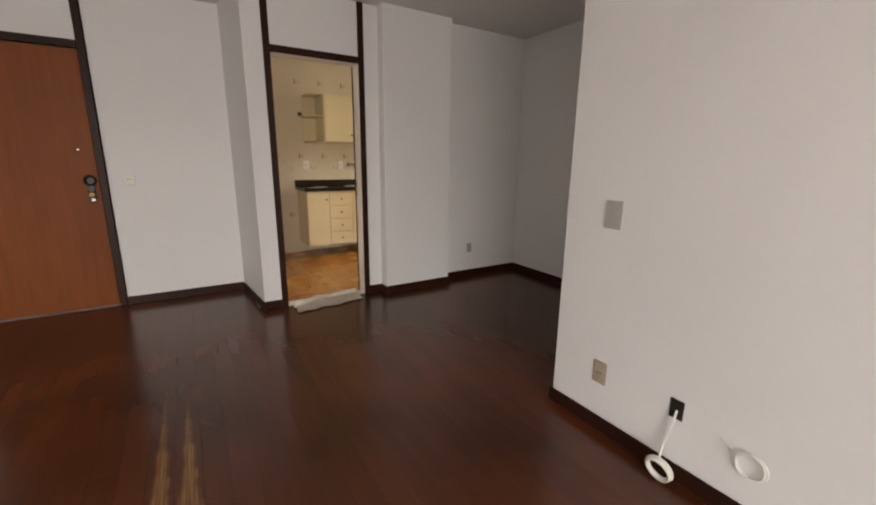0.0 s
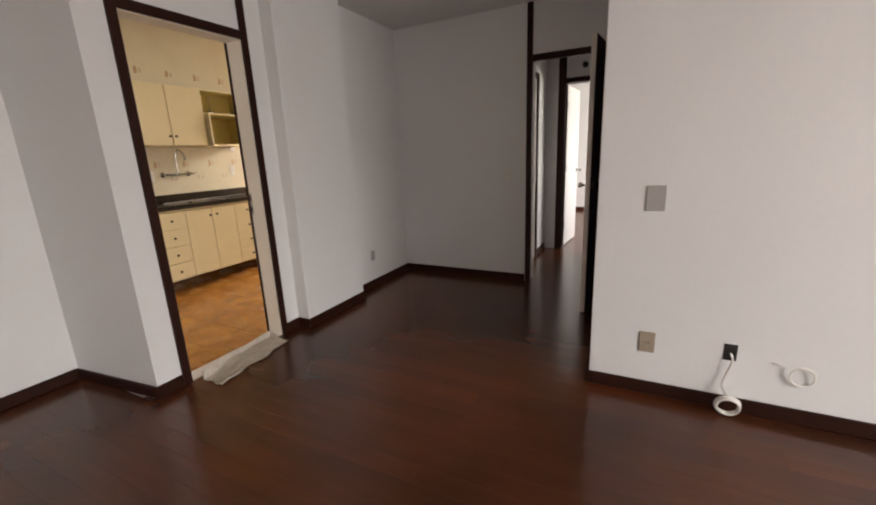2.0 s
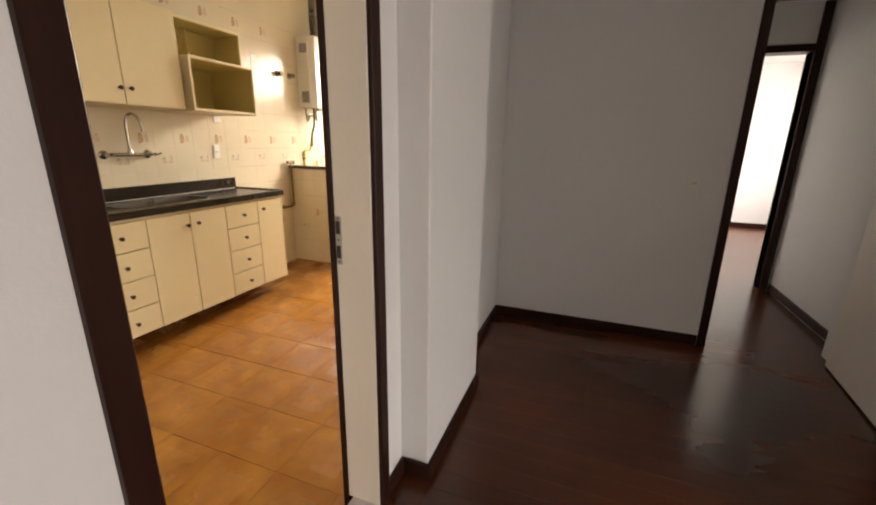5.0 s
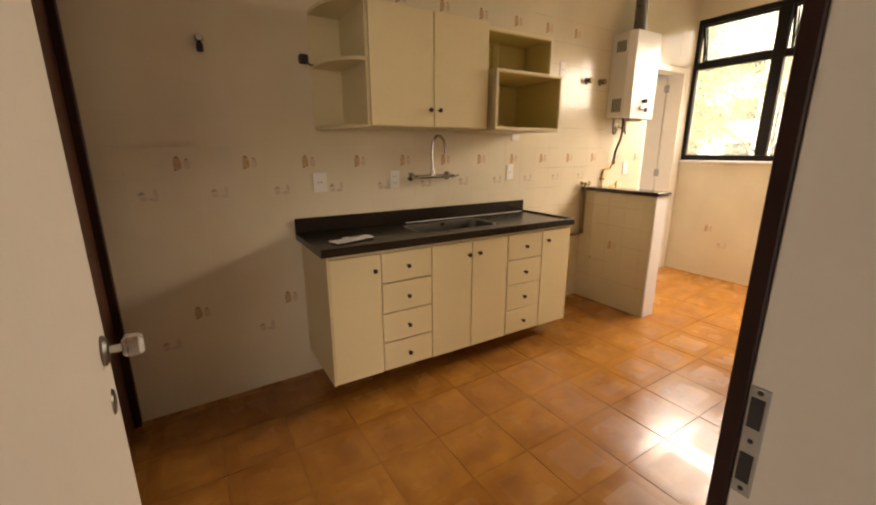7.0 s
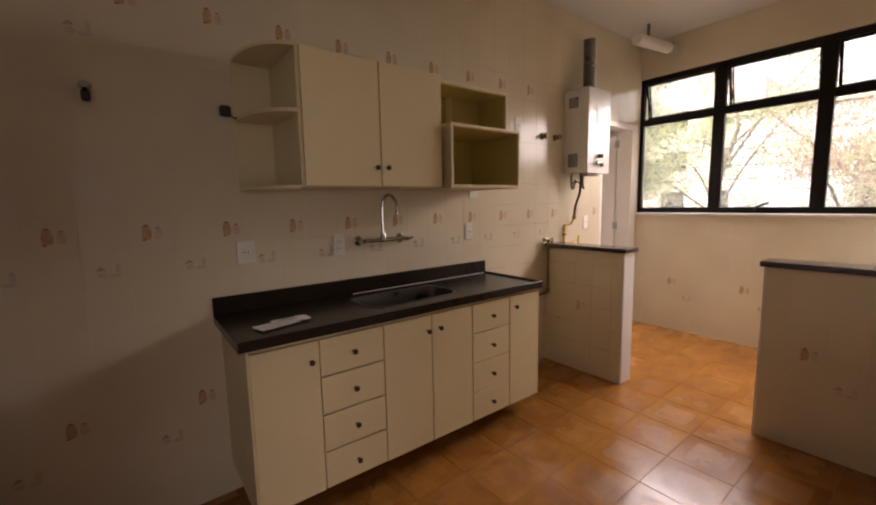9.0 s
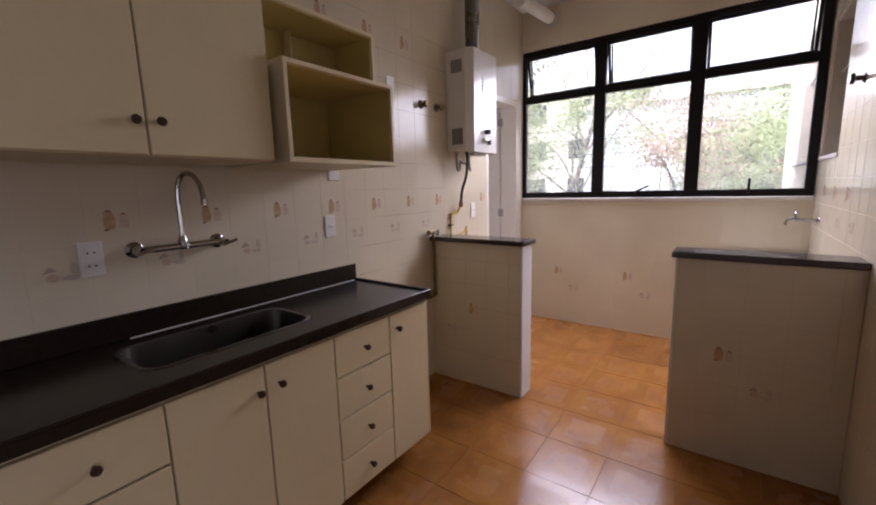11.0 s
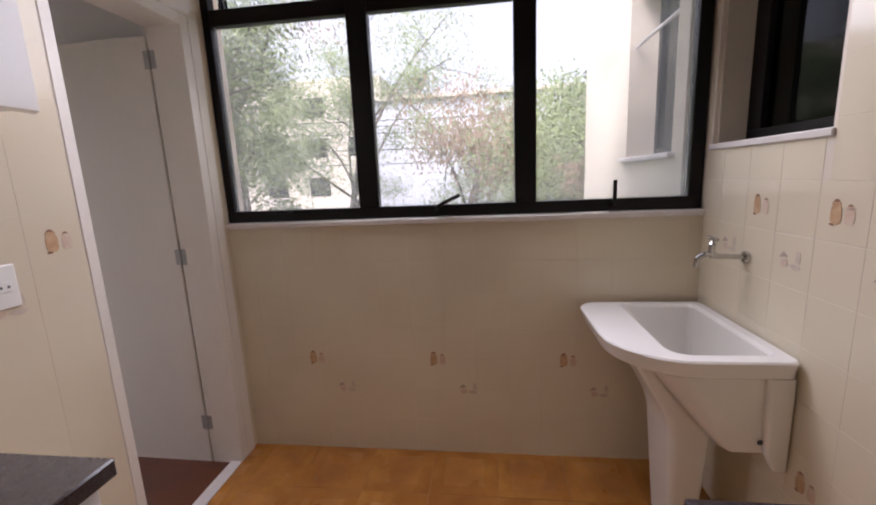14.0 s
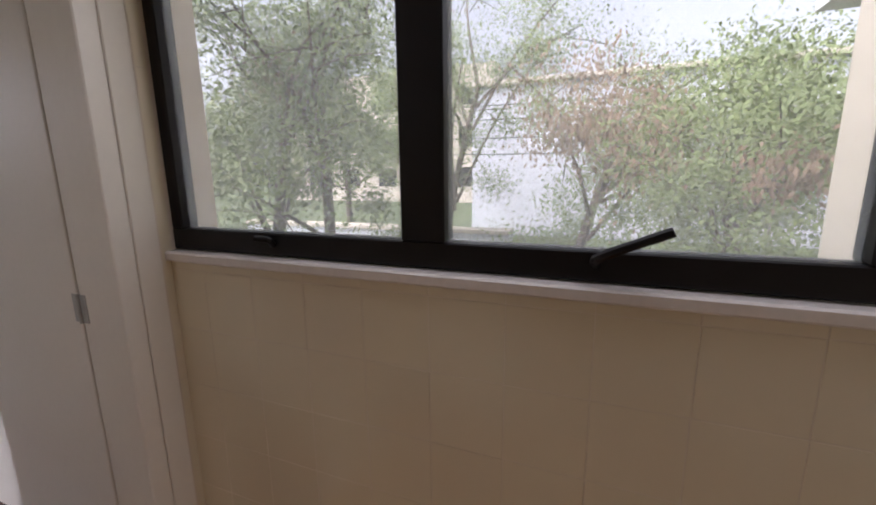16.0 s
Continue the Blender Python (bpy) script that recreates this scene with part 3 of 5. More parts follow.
# ---- doors ----
def round_knob(parent, at, turn, mat, r=0.026):
    """A knob with rose and neck standing out of a face."""
    m = pose(*at) @ turn
    part("rose", lathe([(0, 0), (0.026, 0), (0.026, 0.004), (0.02, 0.008), (0, 0.008)], m), STEEL, parent, smooth=True)
    return part("knob", lathe([(0.008, 0.006), (0.008, 0.03), (r * 0.75, 0.036), (r, 0.05), (r * 0.8, 0.064), (0, 0.068)], m), mat, parent, smooth=True)


OUT_PX, OUT_NX, OUT_PY, OUT_NY = (pose(0, 0, 0, 0, 90, 0), pose(0, 0, 0, 0, -90, 0), pose(0, 0, 0, -90, 0, 0), pose(0, 0, 0, 90, 0, 0))

# entrance door
ed = thing("entrance_door", "closed red-brown veneered wooden entrance door", "door", at=(-0.88, YE + 0.025, 0))
part("leaf", box((-0.445, 0, 0.008), (0.445, 0.04, DOOR - 0.004), 0.003), ENTRYWOOD, ed)
part("lock_plate", box((0.365, -0.006, 0.915), (0.412, 0, 1.13), 0.004), BLACK, ed, "blackened metal lock plate")
part("pull_ring", lathe([(0.024, 0.0), (0.04, 0.003), (0.043, 0.014), (0.036, 0.022), (0.026, 0.016), (0.024, 0.0)], pose(0.388, -0.006, 1.085, 90), 18), BLACK, ed, "dark round pull ring", True)
part("knob", lathe([(0.009, 0), (0.009, 0.03), (0.021, 0.036), (0.026, 0.048), (0.02, 0.06), (0, 0.063)], pose(0.392, -0.006, 0.975, 90), 14), BRASS, ed, "aged brass knob", True)
part("key_cylinder", lathe([(0, 0.014), (0.014, 0.014), (0.017, 0)], pose(0.392, -0.006, 0.93, 90), 12), STEEL, ed, "steel key cylinder", True)
part("peephole", lathe([(0, 0.006), (0.008, 0.006), (0.011, 0)], pose(0.345, 0, 1.33, 90), 12), STEEL, ed, "", True)

# kitchen door leaf, hinged at the opening's edge and standing open into the kitchen
kd = thing("kitchen_door", "open cream painted kitchen door with a crystal knob", "door", at=(KX0 + 0.006, YK + 0.004, 0), turn=92.5)
part("leaf", box((0.004, 0, -0.05), (0.725, 0.036, DOOR - 0.006), 0.002), WHITEDOOR, kd)
part("rose", lathe([(0, 0), (0.027, 0), (0.027, 0.004), (0.02, 0.009), (0, 0.009)], pose(0.67, 0, 1.035, 90)), STEEL, kd, "", True)
part("neck", lathe([(0.008, 0.006), (0.008, 0.032)], pose(0.67, 0, 1.035, 90), 10), CHROME, kd, "", True)
part("knob", add_box(bmesh.new(), (0.653, -0.06, 1.017), (0.687, -0.028, 1.053), 0.007), CRYSTAL, kd, "clear faceted crystal knob")
part("keyhole_cover", lathe([(0, 0.003), (0.02, 0.003), (0.024, 0)], pose(0.67, 0, 0.935, 90)), STEEL, kd, "", True)
for z in (0.28, 1.06, 1.86):
    hb = part("hinge", box((KX0 + 0.0015, YK - 0.048, z - 0.052), (KX0 + 0.0045, YK - 0.003, z + 0.052), 0.001), HINGE, kf, "paint-specked steel butt hinge")
    part("pin", lathe([(0, -0.054), (0.006, -0.054), (0.006, 0.054), (0, 0.054)], pose(KX0 + 0.004, YK + 0.002, z), 8), HINGE, hb)
    for dy, dz in ((-0.036, 0.034), (-0.016, 0.04), (-0.036, -0.034), (-0.016, -0.04)):
        part("screw", lathe([(0, 0.001), (0.0035, 0.0008), (0.004, 0)], pose(KX0 + 0.0045, YK + dy, z + dz, 0, 90, 0), 8), STEEL, hb)

# hall door leaf
hd = thing("hall_door", "open dark-backed white hall door", "door", at=(XA - 0.018, HY0 + 0.004, 0), turn=174.5)
part("leaf", box((0.0, -0.036, 0.01), (0.66, -0.002, DOOR - 0.006), 0.002), WHITEDOOR, hd)
part("dark_face", box((0.002, -0.001, 0.012), (0.658, 0.002, DOOR - 0.008)), DARKWOOD, hd, "dark stained door face")
round_knob(hd, (0.60, 0.002, 1.03), OUT_PY, CHROME, 0.022)
round_knob(hd, (0.60, -0.036, 1.03), OUT_NY, CHROME, 0.022)
# bedroom door leaf
bd = thing("bedroom_door", "open white bedroom door", "door", at=(5.15, BY1, 0), turn=-4)
part("leaf", box((0.0, 0.0, 0.01), (0.68, 0.035, DOOR - 0.006), 0.002), WALL, bd)
round_knob(bd, (0.62, 0.0, 1.0), OUT_NY, CHROME, 0.02)
for z in (0.3, 1.05, 1.85):
    part("hinge", box((-0.006, -0.004, z - 0.04), (0.02, 0, z + 0.04), 0.001), STEEL, bd)

# service door
sdf = thing("door_frame_service", "dark wooden service door frame", "door frame")
sdf["kind"] = "structure"
part("post", box((0.44, 5.725, -0.09), (0.592, YG - 0.002, 2.16), 0.003), DARKWOOD, sdf)
part("post", box((0.44, 4.93, -0.09), (0.592, 4.985, 2.16), 0.003), DARKWOOD, sdf)
part("head", box((0.44, 4.985, DOOR), (0.592, 5.725, DOOR + 0.06), 0.003), DARKWOOD, sdf)
sd = thing("service_door", "closed dark red-brown wooden service door", "door", at=(0.52, 4.99, 0))
part("leaf", box((0, 0, -0.07), (0.04, 0.73, DOOR - 0.004), 0.002), DARKRED, sd)
part("lever_plate", box((0.04, 0.075, 0.9), (0.046, 0.11, 1.08), 0.002), BLACK, sd)
part("lever", tube([(0.046, 0.092, 1.0), (0.085, 0.092, 1.0), (0.09, 0.11, 1.0), (0.09, 0.2, 0.995)], 0.009), BLACK, sd, "black lever handle", True)

# maid room door, open inwards
md = thing("maid_room_door", "open white painted door with steel hinges", "door", at=(5.581, 5.945, 0), turn=89)
part("leaf", box((0.008, 0, 0.02), (0.60, 0.035, 2.12), 0.002), WHITEDOOR, md)
part("lever", tube([(0.545, 0.035, 1.07), (0.545, 0.075, 1.07), (0.53, 0.08, 1.07), (0.45, 0.08, 1.068)], 0.008), BLACK, md, "dark lever handle", True)
part("escutcheon", lathe([(0, 0.004), (0.016, 0.004), (0.018, 0)], pose(0.545, 0.035, 0.99, -90)), STEEL, md)
mdf = thing("door_frame_maid_room", "white painted door jamb", "door frame")
mdf["kind"] = "structure"
part("jamb", box((5.545, YW - 0.016, 0), (5.595, 5.9425, 2.2), 0.003), WHITEDOOR, mdf)
# added lip that blocks light behind the hinge gap, to keep the gap dark
part("stop", box((5.584, 5.9425, 0), (5.595, 5.985, 2.2), 0.001), WHITEDOOR, mdf)
part("jamb", box((4.945, YW - 0.016, 0), (4.985, 5.94, 2.2), 0.003), WHITEDOOR, mdf)
part("head", box((4.985, YW - 0.0155, 2.15), (5.545, 5.94, 2.2), 0.003), WHITEDOOR, mdf)
part("threshold", box((4.985, YW - 0.014, 0.0), (5.545, 5.84, 0.036), 0.002), SILL, mdf, "pale stone threshold")
part("trim", box((5.595, YW - 0.018, 0), (5.655, YG, 2.2), 0.003), WHITEDOOR, mdf)
for z in (0.255, 1.13, 2.02):
    hm = part("hinge", box((5.5425, 5.916, z - 0.038), (5.5455, 5.939, z + 0.038), 0.001), HINGE, mdf, "steel butt hinge")
    part("pin", lathe([(0, -0.039), (0.005, -0.039), (0.005, 0.039), (0, 0.039)], pose(5.542, 5.9445, z), 8), HINGE, hm)
    part("leaf_plate", box((5.5425, 5.95, z - 0.038), (5.5455, 5.972, z + 0.038), 0.001), HINGE, hm)

hk = thing("lamp_socket", "small black lamp socket above the bedroom door", "lamp socket")
part("socket", lathe([(0, 0), (0.035, 0), (0.032, 0.03), (0.022, 0.05), (0, 0.055)], pose(5.0, 1.6, 2.27, 0, -90, 0)), BLACK, hk, "", True)

# ---- laundry window ----
WZ0, WZ1, WT = 1.272, 2.67, 2.225
WY = (3.545, 4.30, 5.04, 5.79)
win = thing("window_1", "dark bronze aluminium window with three panes and tilting toplights", "window")
win["kind"] = "structure"
X0, X1 = 5.70, 5.75
part("frame_bar", box((X0, WY[0], WZ0), (X1, WY[3], WZ0 + 0.055), 0.003), ALU, win)
part("frame_bar", box((X0, WY[0], WZ1 - 0.05), (X1, WY[3], WZ1), 0.003), ALU, win)
part("frame_bar", box((X0, WY[0], WZ0 + 0.055), (X1, WY[0] + 0.055, WZ1 - 0.05), 0.003), ALU, win)
part("frame_bar", box((X0, WY[3] - 0.05, WZ0 + 0.055), (X1, WY[3], WZ1 - 0.05), 0.003), ALU, win)
for y in WY[1:3]:
    part("mullion", box((X0 - 0.002, y - 0.048, WZ0 + 0.055), (X1 + 0.002, y + 0.048, WZ1 - 0.05), 0.003), ALU, win)
SPANS = [(WY[0] + 0.055, WY[1] - 0.048), (WY[1] + 0.048, WY[2] - 0.048), (WY[2] + 0.048, WY[3] - 0.05)]
for k, (y0, y1) in enumerate(SPANS):
    part("transom", box((X0, y0, WT - 0.035), (X1, y1, WT + 0.035), 0.003), ALU, win)
    g = part("pane", box((5.722, y0, WZ0 + 0.055), (5.727, y1, WT - 0.035)), GLASS, win, "dusty clear glass pane")
    g.visible_shadow = False
    # toplight hung from its head, its foot pushed outwards
    m = pose(5.725, 0, WZ1 - 0.052, 0, -13, 0)
    h = WZ1 - 0.05 - WT - 0.035
    top = part("toplight", boxes([((0, y0, -0.022), (0.02, y1, 0)), ((0, y0, -h), (0.02, y1, -h + 0.022)), ((0, y0, -h), (0.02, y0 + 0.02, 0)), ((0, y1 - 0.02, -h), (0.02, y1, 0))]),
               ALU, win, "tilted toplight sash")
    top.matrix_basis = m
    g = part("toplight_glass", box((0.008, y0 + 0.02, -h + 0.022), (0.013, y1 - 0.02, -0.022)), GLASS, win, "dusty clear glass pane")
    g.matrix_basis = m
    g.visible_shadow = False
    s = y0 + 0.035 if k == 0 else y1 - 0.035
    foot = m @ Vector((0.0, s, -h * 0.55))
    part("stay_arm", tube([(5.735, s, WT + 0.04), foot], 0.006, cuts=0), ALU, win, "thin stay arm")
    part("stay_arm", tube([(5.735, s, WZ1 - 0.06), m @ Vector((0.0, s, -h + 0.02))], 0.006, cuts=0), ALU, win, "thin stay arm")
part("latch", tube([(5.698, 5.43, 1.30), (5.68, 5.43, 1.315), (5.672, 5.46, 1.318)], 0.008), ALU, win, "small window latch")
part("latch", tube([(5.698, 4.71, 1.305), (5.668, 4.70, 1.325), (5.665, 4.60, 1.37)], 0.009), ALU, win, "raised window latch")
part("latch", tube([(5.698, 3.92, 1.30), (5.668, 3.92, 1.32), (5.66, 3.92, 1.41)], 0.009), ALU, win, "raised window latch")
part("sill", box((5.668, YR + 0.002, 1.242), (5.86, YW - 0.002, 1.268), 0.004), SILL, win, "pale marble window sill")

# laundry side window
sw = thing("window_2", "dark framed side window in a deep opening", "window")
sw["kind"] = "structure"
part("sill", box((5.04, YR - 0.155, 1.515), (5.665, YR + 0.02, 1.54), 0.004), SILL, sw, "pale marble window sill")
part("lining", boxes([((5.638, YR - 0.155, 1.54), (5.652, YR - 0.002, 2.42)), ((5.048, YR - 0.155, 1.54), (5.062, YR - 0.002, 2.42)), ((5.062, YR - 0.155, 2.405), (5.638, YR - 0.002, 2.419))]),
     STUCCO, sw, "plastered window reveal")
for a, b in [((5.062, 1.54), (5.638, 1.585)), ((5.062, 2.36), (5.638, 2.405)), ((5.062, 1.585), (5.105, 2.36)), ((5.555, 1.585), (5.638, 2.36))]:
    part("frame_bar", box((a[0], YR - 0.15, a[1]), (b[0], YR - 0.105, b[1]), 0.002), ALU, sw)
for a, b in ((5.105, 5.555),):
    part("pane", box((a, YR - 0.132, 1.585), (b, YR - 0.127, 2.36)), DARKGLASS, sw, "dark tinted glass")
part("rod", tube([(5.06, YR - 0.05, 2.09), (5.64, YR - 0.05, 2.09)], 0.007, cuts=0), SILL, sw, "thin pale rod across the opening")
structure("wall_side_shaft", boxes([((4.9, YR - 0.55, 1.0), (5.9, YR - 0.5, CEIL_K))]), DARKVOID, "unlit shaft wall behind the side window", "wall")

# ---- base cabinet and worktop ----
CF, CB, CZ0, CZ1 = 5.247, 5.785, 0.1, 0.845
bc = thing("base_cabinet", "cream laminate base cabinet hung off the floor", "cabinet")
part("carcass", box((1.542, CF + 0.09, CZ0), (3.347, CB, 0.70), 0.002), CREAM, bc)
part("top_rail", box((1.542, CF + 0.02, 0.70), (3.347, CF + 0.04, CZ1), 0.002), CREAM, bc)
part("back_rail", box((1.542, CB - 0.02, 0.70), (3.347, CB, CZ1), 0.002), CREAM, bc)
part("side_panel", box((1.53, CF + 0.002, CZ0 - 0.004), (1.542, CB, CZ1), 0.002), CREAM, bc)
part("side_panel", box((3.347, CF + 0.002, CZ0 - 0.004), (3.359, CB, CZ1), 0.002), CREAM, bc)


def cab_knob(parent, x, y, z, r=0.0135):
    part("knob", lathe([(0.006, 0), (0.006, 0.012), (r * 0.8, 0.015), (r, 0.022), (r * 0.75, 0.029), (0, 0.031)], pose(x, y, z, 90), 12), KNOB, parent, "dark turned wooden knob", True)


def front(parent, name, x0, x1, z0, z1, y, kx, kz):
    f = part(name, box((x0 + 0.0025, y, z0 + (0.005 if name == "drawer" else 0.0025)), (x1 - 0.0025, y + 0.018, z1 - 0.003), 0.0025), CREAM, parent)
    cab_knob(f, kx, y, kz)
    return f


front(bc, "door", 1.538, 1.832, CZ0, 0.828, CF, 1.79, 0.735)
front(bc, "door", 2.16, 2.457, CZ0, 0.828, CF, 2.428, 0.74)
front(bc, "door", 2.457, 2.753, CZ0, 0.828, CF, 2.507, 0.744)
front(bc, "door", 3.071, 3.347, CZ0, 0.828, CF, 3.118, 0.755)
for x0, x1 in ((1.832, 2.16), (2.753, 3.071)):
    for k in range(4):
        z0 = CZ0 + k * 0.182
        front(bc, "drawer", x0, x1, z0, z0 + 0.182, CF, (x0 + x1) / 2, z0 + 0.09)
part("shadow_rail", box((1.545, CF + 0.012, 0.829), (3.345, CF + 0.02, 0.845)), CREAM, bc)

wt = thing("worktop", "dark grey granite worktop with a raised rim and splashback", "worktop")
SX0, SX1, SY0, SY1 = 2.17, 2.76, 5.375, 5.66
WTZ0, WTZ1 = 0.847, 0.882
bm = bmesh.new()
outer = [(1.50, 5.225), (3.365, 5.225), (3.365, CB), (1.50, CB)]
inner = [(SX0, SY0), (SX1, SY0), (SX1, SY1), (SX0, SY1)]
rings = [[bm.verts.new((x, y, z)) for x, y in ring] for ring, z in ((inner, WTZ0), (outer, WTZ0), (outer, WTZ1), (inner, WTZ1))]
for p, q in zip(rings, rings[1:] + rings[:1]):
    for k in range(4):
        bm.faces.new((p[k], p[(k + 1) % 4], q[(k + 1) % 4], q[k]))
bmesh.ops.recalc_face_normals(bm, faces=bm.faces[:])
part("slab", bm, GRANITE, wt)
part("splashback", box((1.50, 5.762, WTZ1), (3.36, 5.787, 0.975), 0.003), GRANITE, wt)
part("rim", boxes([((1.50, 5.222, WTZ1 - 0.001), (3.365, 5.238, 0.893)), ((3.348, 5.238, WTZ1 - 0.001), (3.366, 5.762, 0.893))], 0.003), GRANITE, wt, "raised polished granite rim")


part("caulk_line", box((2.25, 5.758, WTZ1 - 0.001), (3.34, 5.764, WTZ1 + 0.003), 0.001), PLASTIC, wt, "pale sealant line")


def rounded_ring(x0, x1, y0, y1, z, r, seg=6):
    out = []
    for cx, cy, a0 in ((x1 - r, y1 - r, 0), (x0 + r, y1 - r, 90), (x0 + r, y0 + r, 180), (x1 - r, y0 + r, 270)):
        for k in range(seg + 1):
            a = radians(a0 + 90 * k / seg)
            out.append(Vector((cx + r * math.cos(a), cy + r * math.sin(a), z)))
    return out


def loft(rings, cap_last=True, cap_first=False, bm=None):
    bm = bm or bmesh.new()
    made = [[bm.verts.new(p) for p in ring] for ring in rings]
    for p, q in zip(made, made[1:]):
        n = len(p)
        for k in range(n):
            bm.faces.new((p[k], p[(k + 1) % n], q[(k + 1) % n], q[k]))
    if cap_last:
        bm.faces.new(made[-1])
    if cap_first:
        bm.faces.new(made[0][::-1])
    bmesh.ops.recalc_face_normals(bm, faces=bm.faces[:])
    return bm


sk = thing("sink", "single stainless steel bowl let into the worktop", "sink")
RB = 0.06
part("bowl", loft([rounded_ring(SX0 - 0.012, SX1 + 0.012, SY0 - 0.012, SY1 + 0.012, WTZ1 + 0.001, RB + 0.012), rounded_ring(SX0 - 0.008, SX1 + 0.008, SY0 - 0.008, SY1 + 0.008, WTZ1 + 0.004, RB + 0.008),
                   rounded_ring(SX0 + 0.004, SX1 - 0.004, SY0 + 0.004, SY1 - 0.004, WTZ1 + 0.002, RB), rounded_ring(SX0 + 0.012, SX1 - 0.012, SY0 + 0.012, SY1 - 0.012, WTZ1 - 0.10, RB),
                   rounded_ring(SX0 + 0.05, SX1 - 0.05, SY0 + 0.05, SY1 - 0.05, WTZ1 - 0.135, RB)]), STEEL, sk, "", True)
part("drain", lathe([(0, 0.004), (0.02, 0.003), (0.036, 0.006), (0.042, 0)], pose(2.47, 5.52, WTZ1 - 0.134), 16), CHROME, sk, "", True)
pp = thing("paper_sheets", "crumpled white paper sheets on the worktop", "paper")
for k, (x, y, w, d, a) in enumerate(((1.70, 5.40, 0.17, 0.10, 14), (1.77, 5.42, 0.15, 0.085, 4))):
    bm = bmesh.new()
    bmesh.ops.create_grid(bm, x_segments=10, y_segments=8, size=0.5)
    for v in bm.verts:
        v.co = Vector((v.co.x * w * 1.1, v.co.y * d, 0.004 + k * 0.004 + 0.006 * abs(noise.noise(v.co * 5 + Vector((k * 7, 0, 0))))))
    bmesh.ops.solidify(bm, geom=bm.faces[:], thickness=0.0006)
    bmesh.ops.transform(bm, matrix=pose(x, y, 0.884, 0, 0, a), verts=bm.verts)
    part("sheet", bm, PAPER, pp, smooth=True)
for k in range(3):
    part("print_line", box((1.70 + k * 0.01, 5.392 + k * 0.014, 0.9001), (1.79, 5.396 + k * 0.014, 0.9006)), INK, pp)

# mixer tap
tp = thing("wall_mixer_tap", "chrome wall mixer tap with a high swan-neck spout", "tap")
for x in (2.305, 2.60):
    part("flange", lathe([(0, 0), (0.032, 0), (0.03, 0.01), (0.014, 0.02), (0.012, 0.06), (0, 0.06)], pose(x, 5.785, 1.2, 90)), CHROME, tp, "", True)
    hnd = part("handle", lathe([(0, -0.045), (0.018, -0.045), (0.02, -0.02), (0.012, -0.008), (0.012, 0.03)], pose(x + (0.0), 5.72, 1.2, 90, 0, 0)), CHROME, tp, "", True)
    part("handle_arm", tube([(x - 0.028, 5.715 - 0.05, 1.2 - 0.008), (x + 0.028, 5.715 - 0.05, 1.2 + 0.008)], 0.006, cuts=0), CHROME, hnd)
part("body", tube([(2.30, 5.725, 1.2), (2.605, 5.725, 1.2)], 0.013, cuts=0, seg=12), CHROME, tp, "", True)
part("hub", lathe([(0.016, -0.012), (0.02, 0), (0.019, 0.02), (0.012, 0.04)], pose(2.45, 5.725, 1.2)), CHROME, tp, "", True)
part("spout", tube([(2.45, 5.725, 1.22), (2.45, 5.725, 1.38), (2.455, 5.718, 1.44), (2.468, 5.698, 1.472), (2.488, 5.672, 1.465), (2.503, 5.652, 1.425), (2.508, 5.645, 1.375)], 0.0095, 10), CHROME, tp, "", True)
part("nozzle", lathe([(0, 0), (0.012, 0), (0.012, 0.022), (0.009, 0.026)], pose(2.508, 5.645, 1.355), 12), CHROME, tp, "", True)

# ---- upper cabinets ----
uc = thing("wall_cabinet", "cream two-door wall cabinet", "cabinet")
UZ0, UZ1 = 1.507, 2.122
part("carcass", box((1.862, 5.389, UZ0), (2.645, 5.785, UZ1), 0.002), CREAM, uc)
part("side_panel", box((1.846, 5.385, UZ0 - 0.003), (1.862, 5.785, UZ1 + 0.002), 0.002), CREAM, uc)
front(uc, "door", 1.858, 2.252, UZ0, UZ1, 5.368, 2.222, UZ0 + 0.095)
front(uc, "door", 2.252, 2.646, UZ0, UZ1, 5.368, 2.284, UZ0 + 0.095)

os_ = thing("corner_shelf", "open cream end shelf with curved boards", "shelf")
part("back_board", box((1.665, 5.772, 1.50), (1.846, 5.786, 2.125), 0.001), CREAM, os_)
for z in (1.505, 1.842, 2.122):
    bm = bmesh.new()
    ring = [Vector((1.846, 5.772, z - 0.008)), Vector((1.668, 5.772, z - 0.008)), Vector((1.668, 5.69, z - 0.008))]
    for k in range(1, 9):
        a = radians(90 * k / 8)
        ring.append(Vector((1.668 + 0.178 * (1 - math.cos(a)) ** 1.0, 5.69 - 0.30 * math.sin(a), z - 0.008)))
    loft([ring, [p + Vector((0, 0, 0.016)) for p in ring]], True, True, bm)
    part("shelf_board", bm, CREAM, os_)


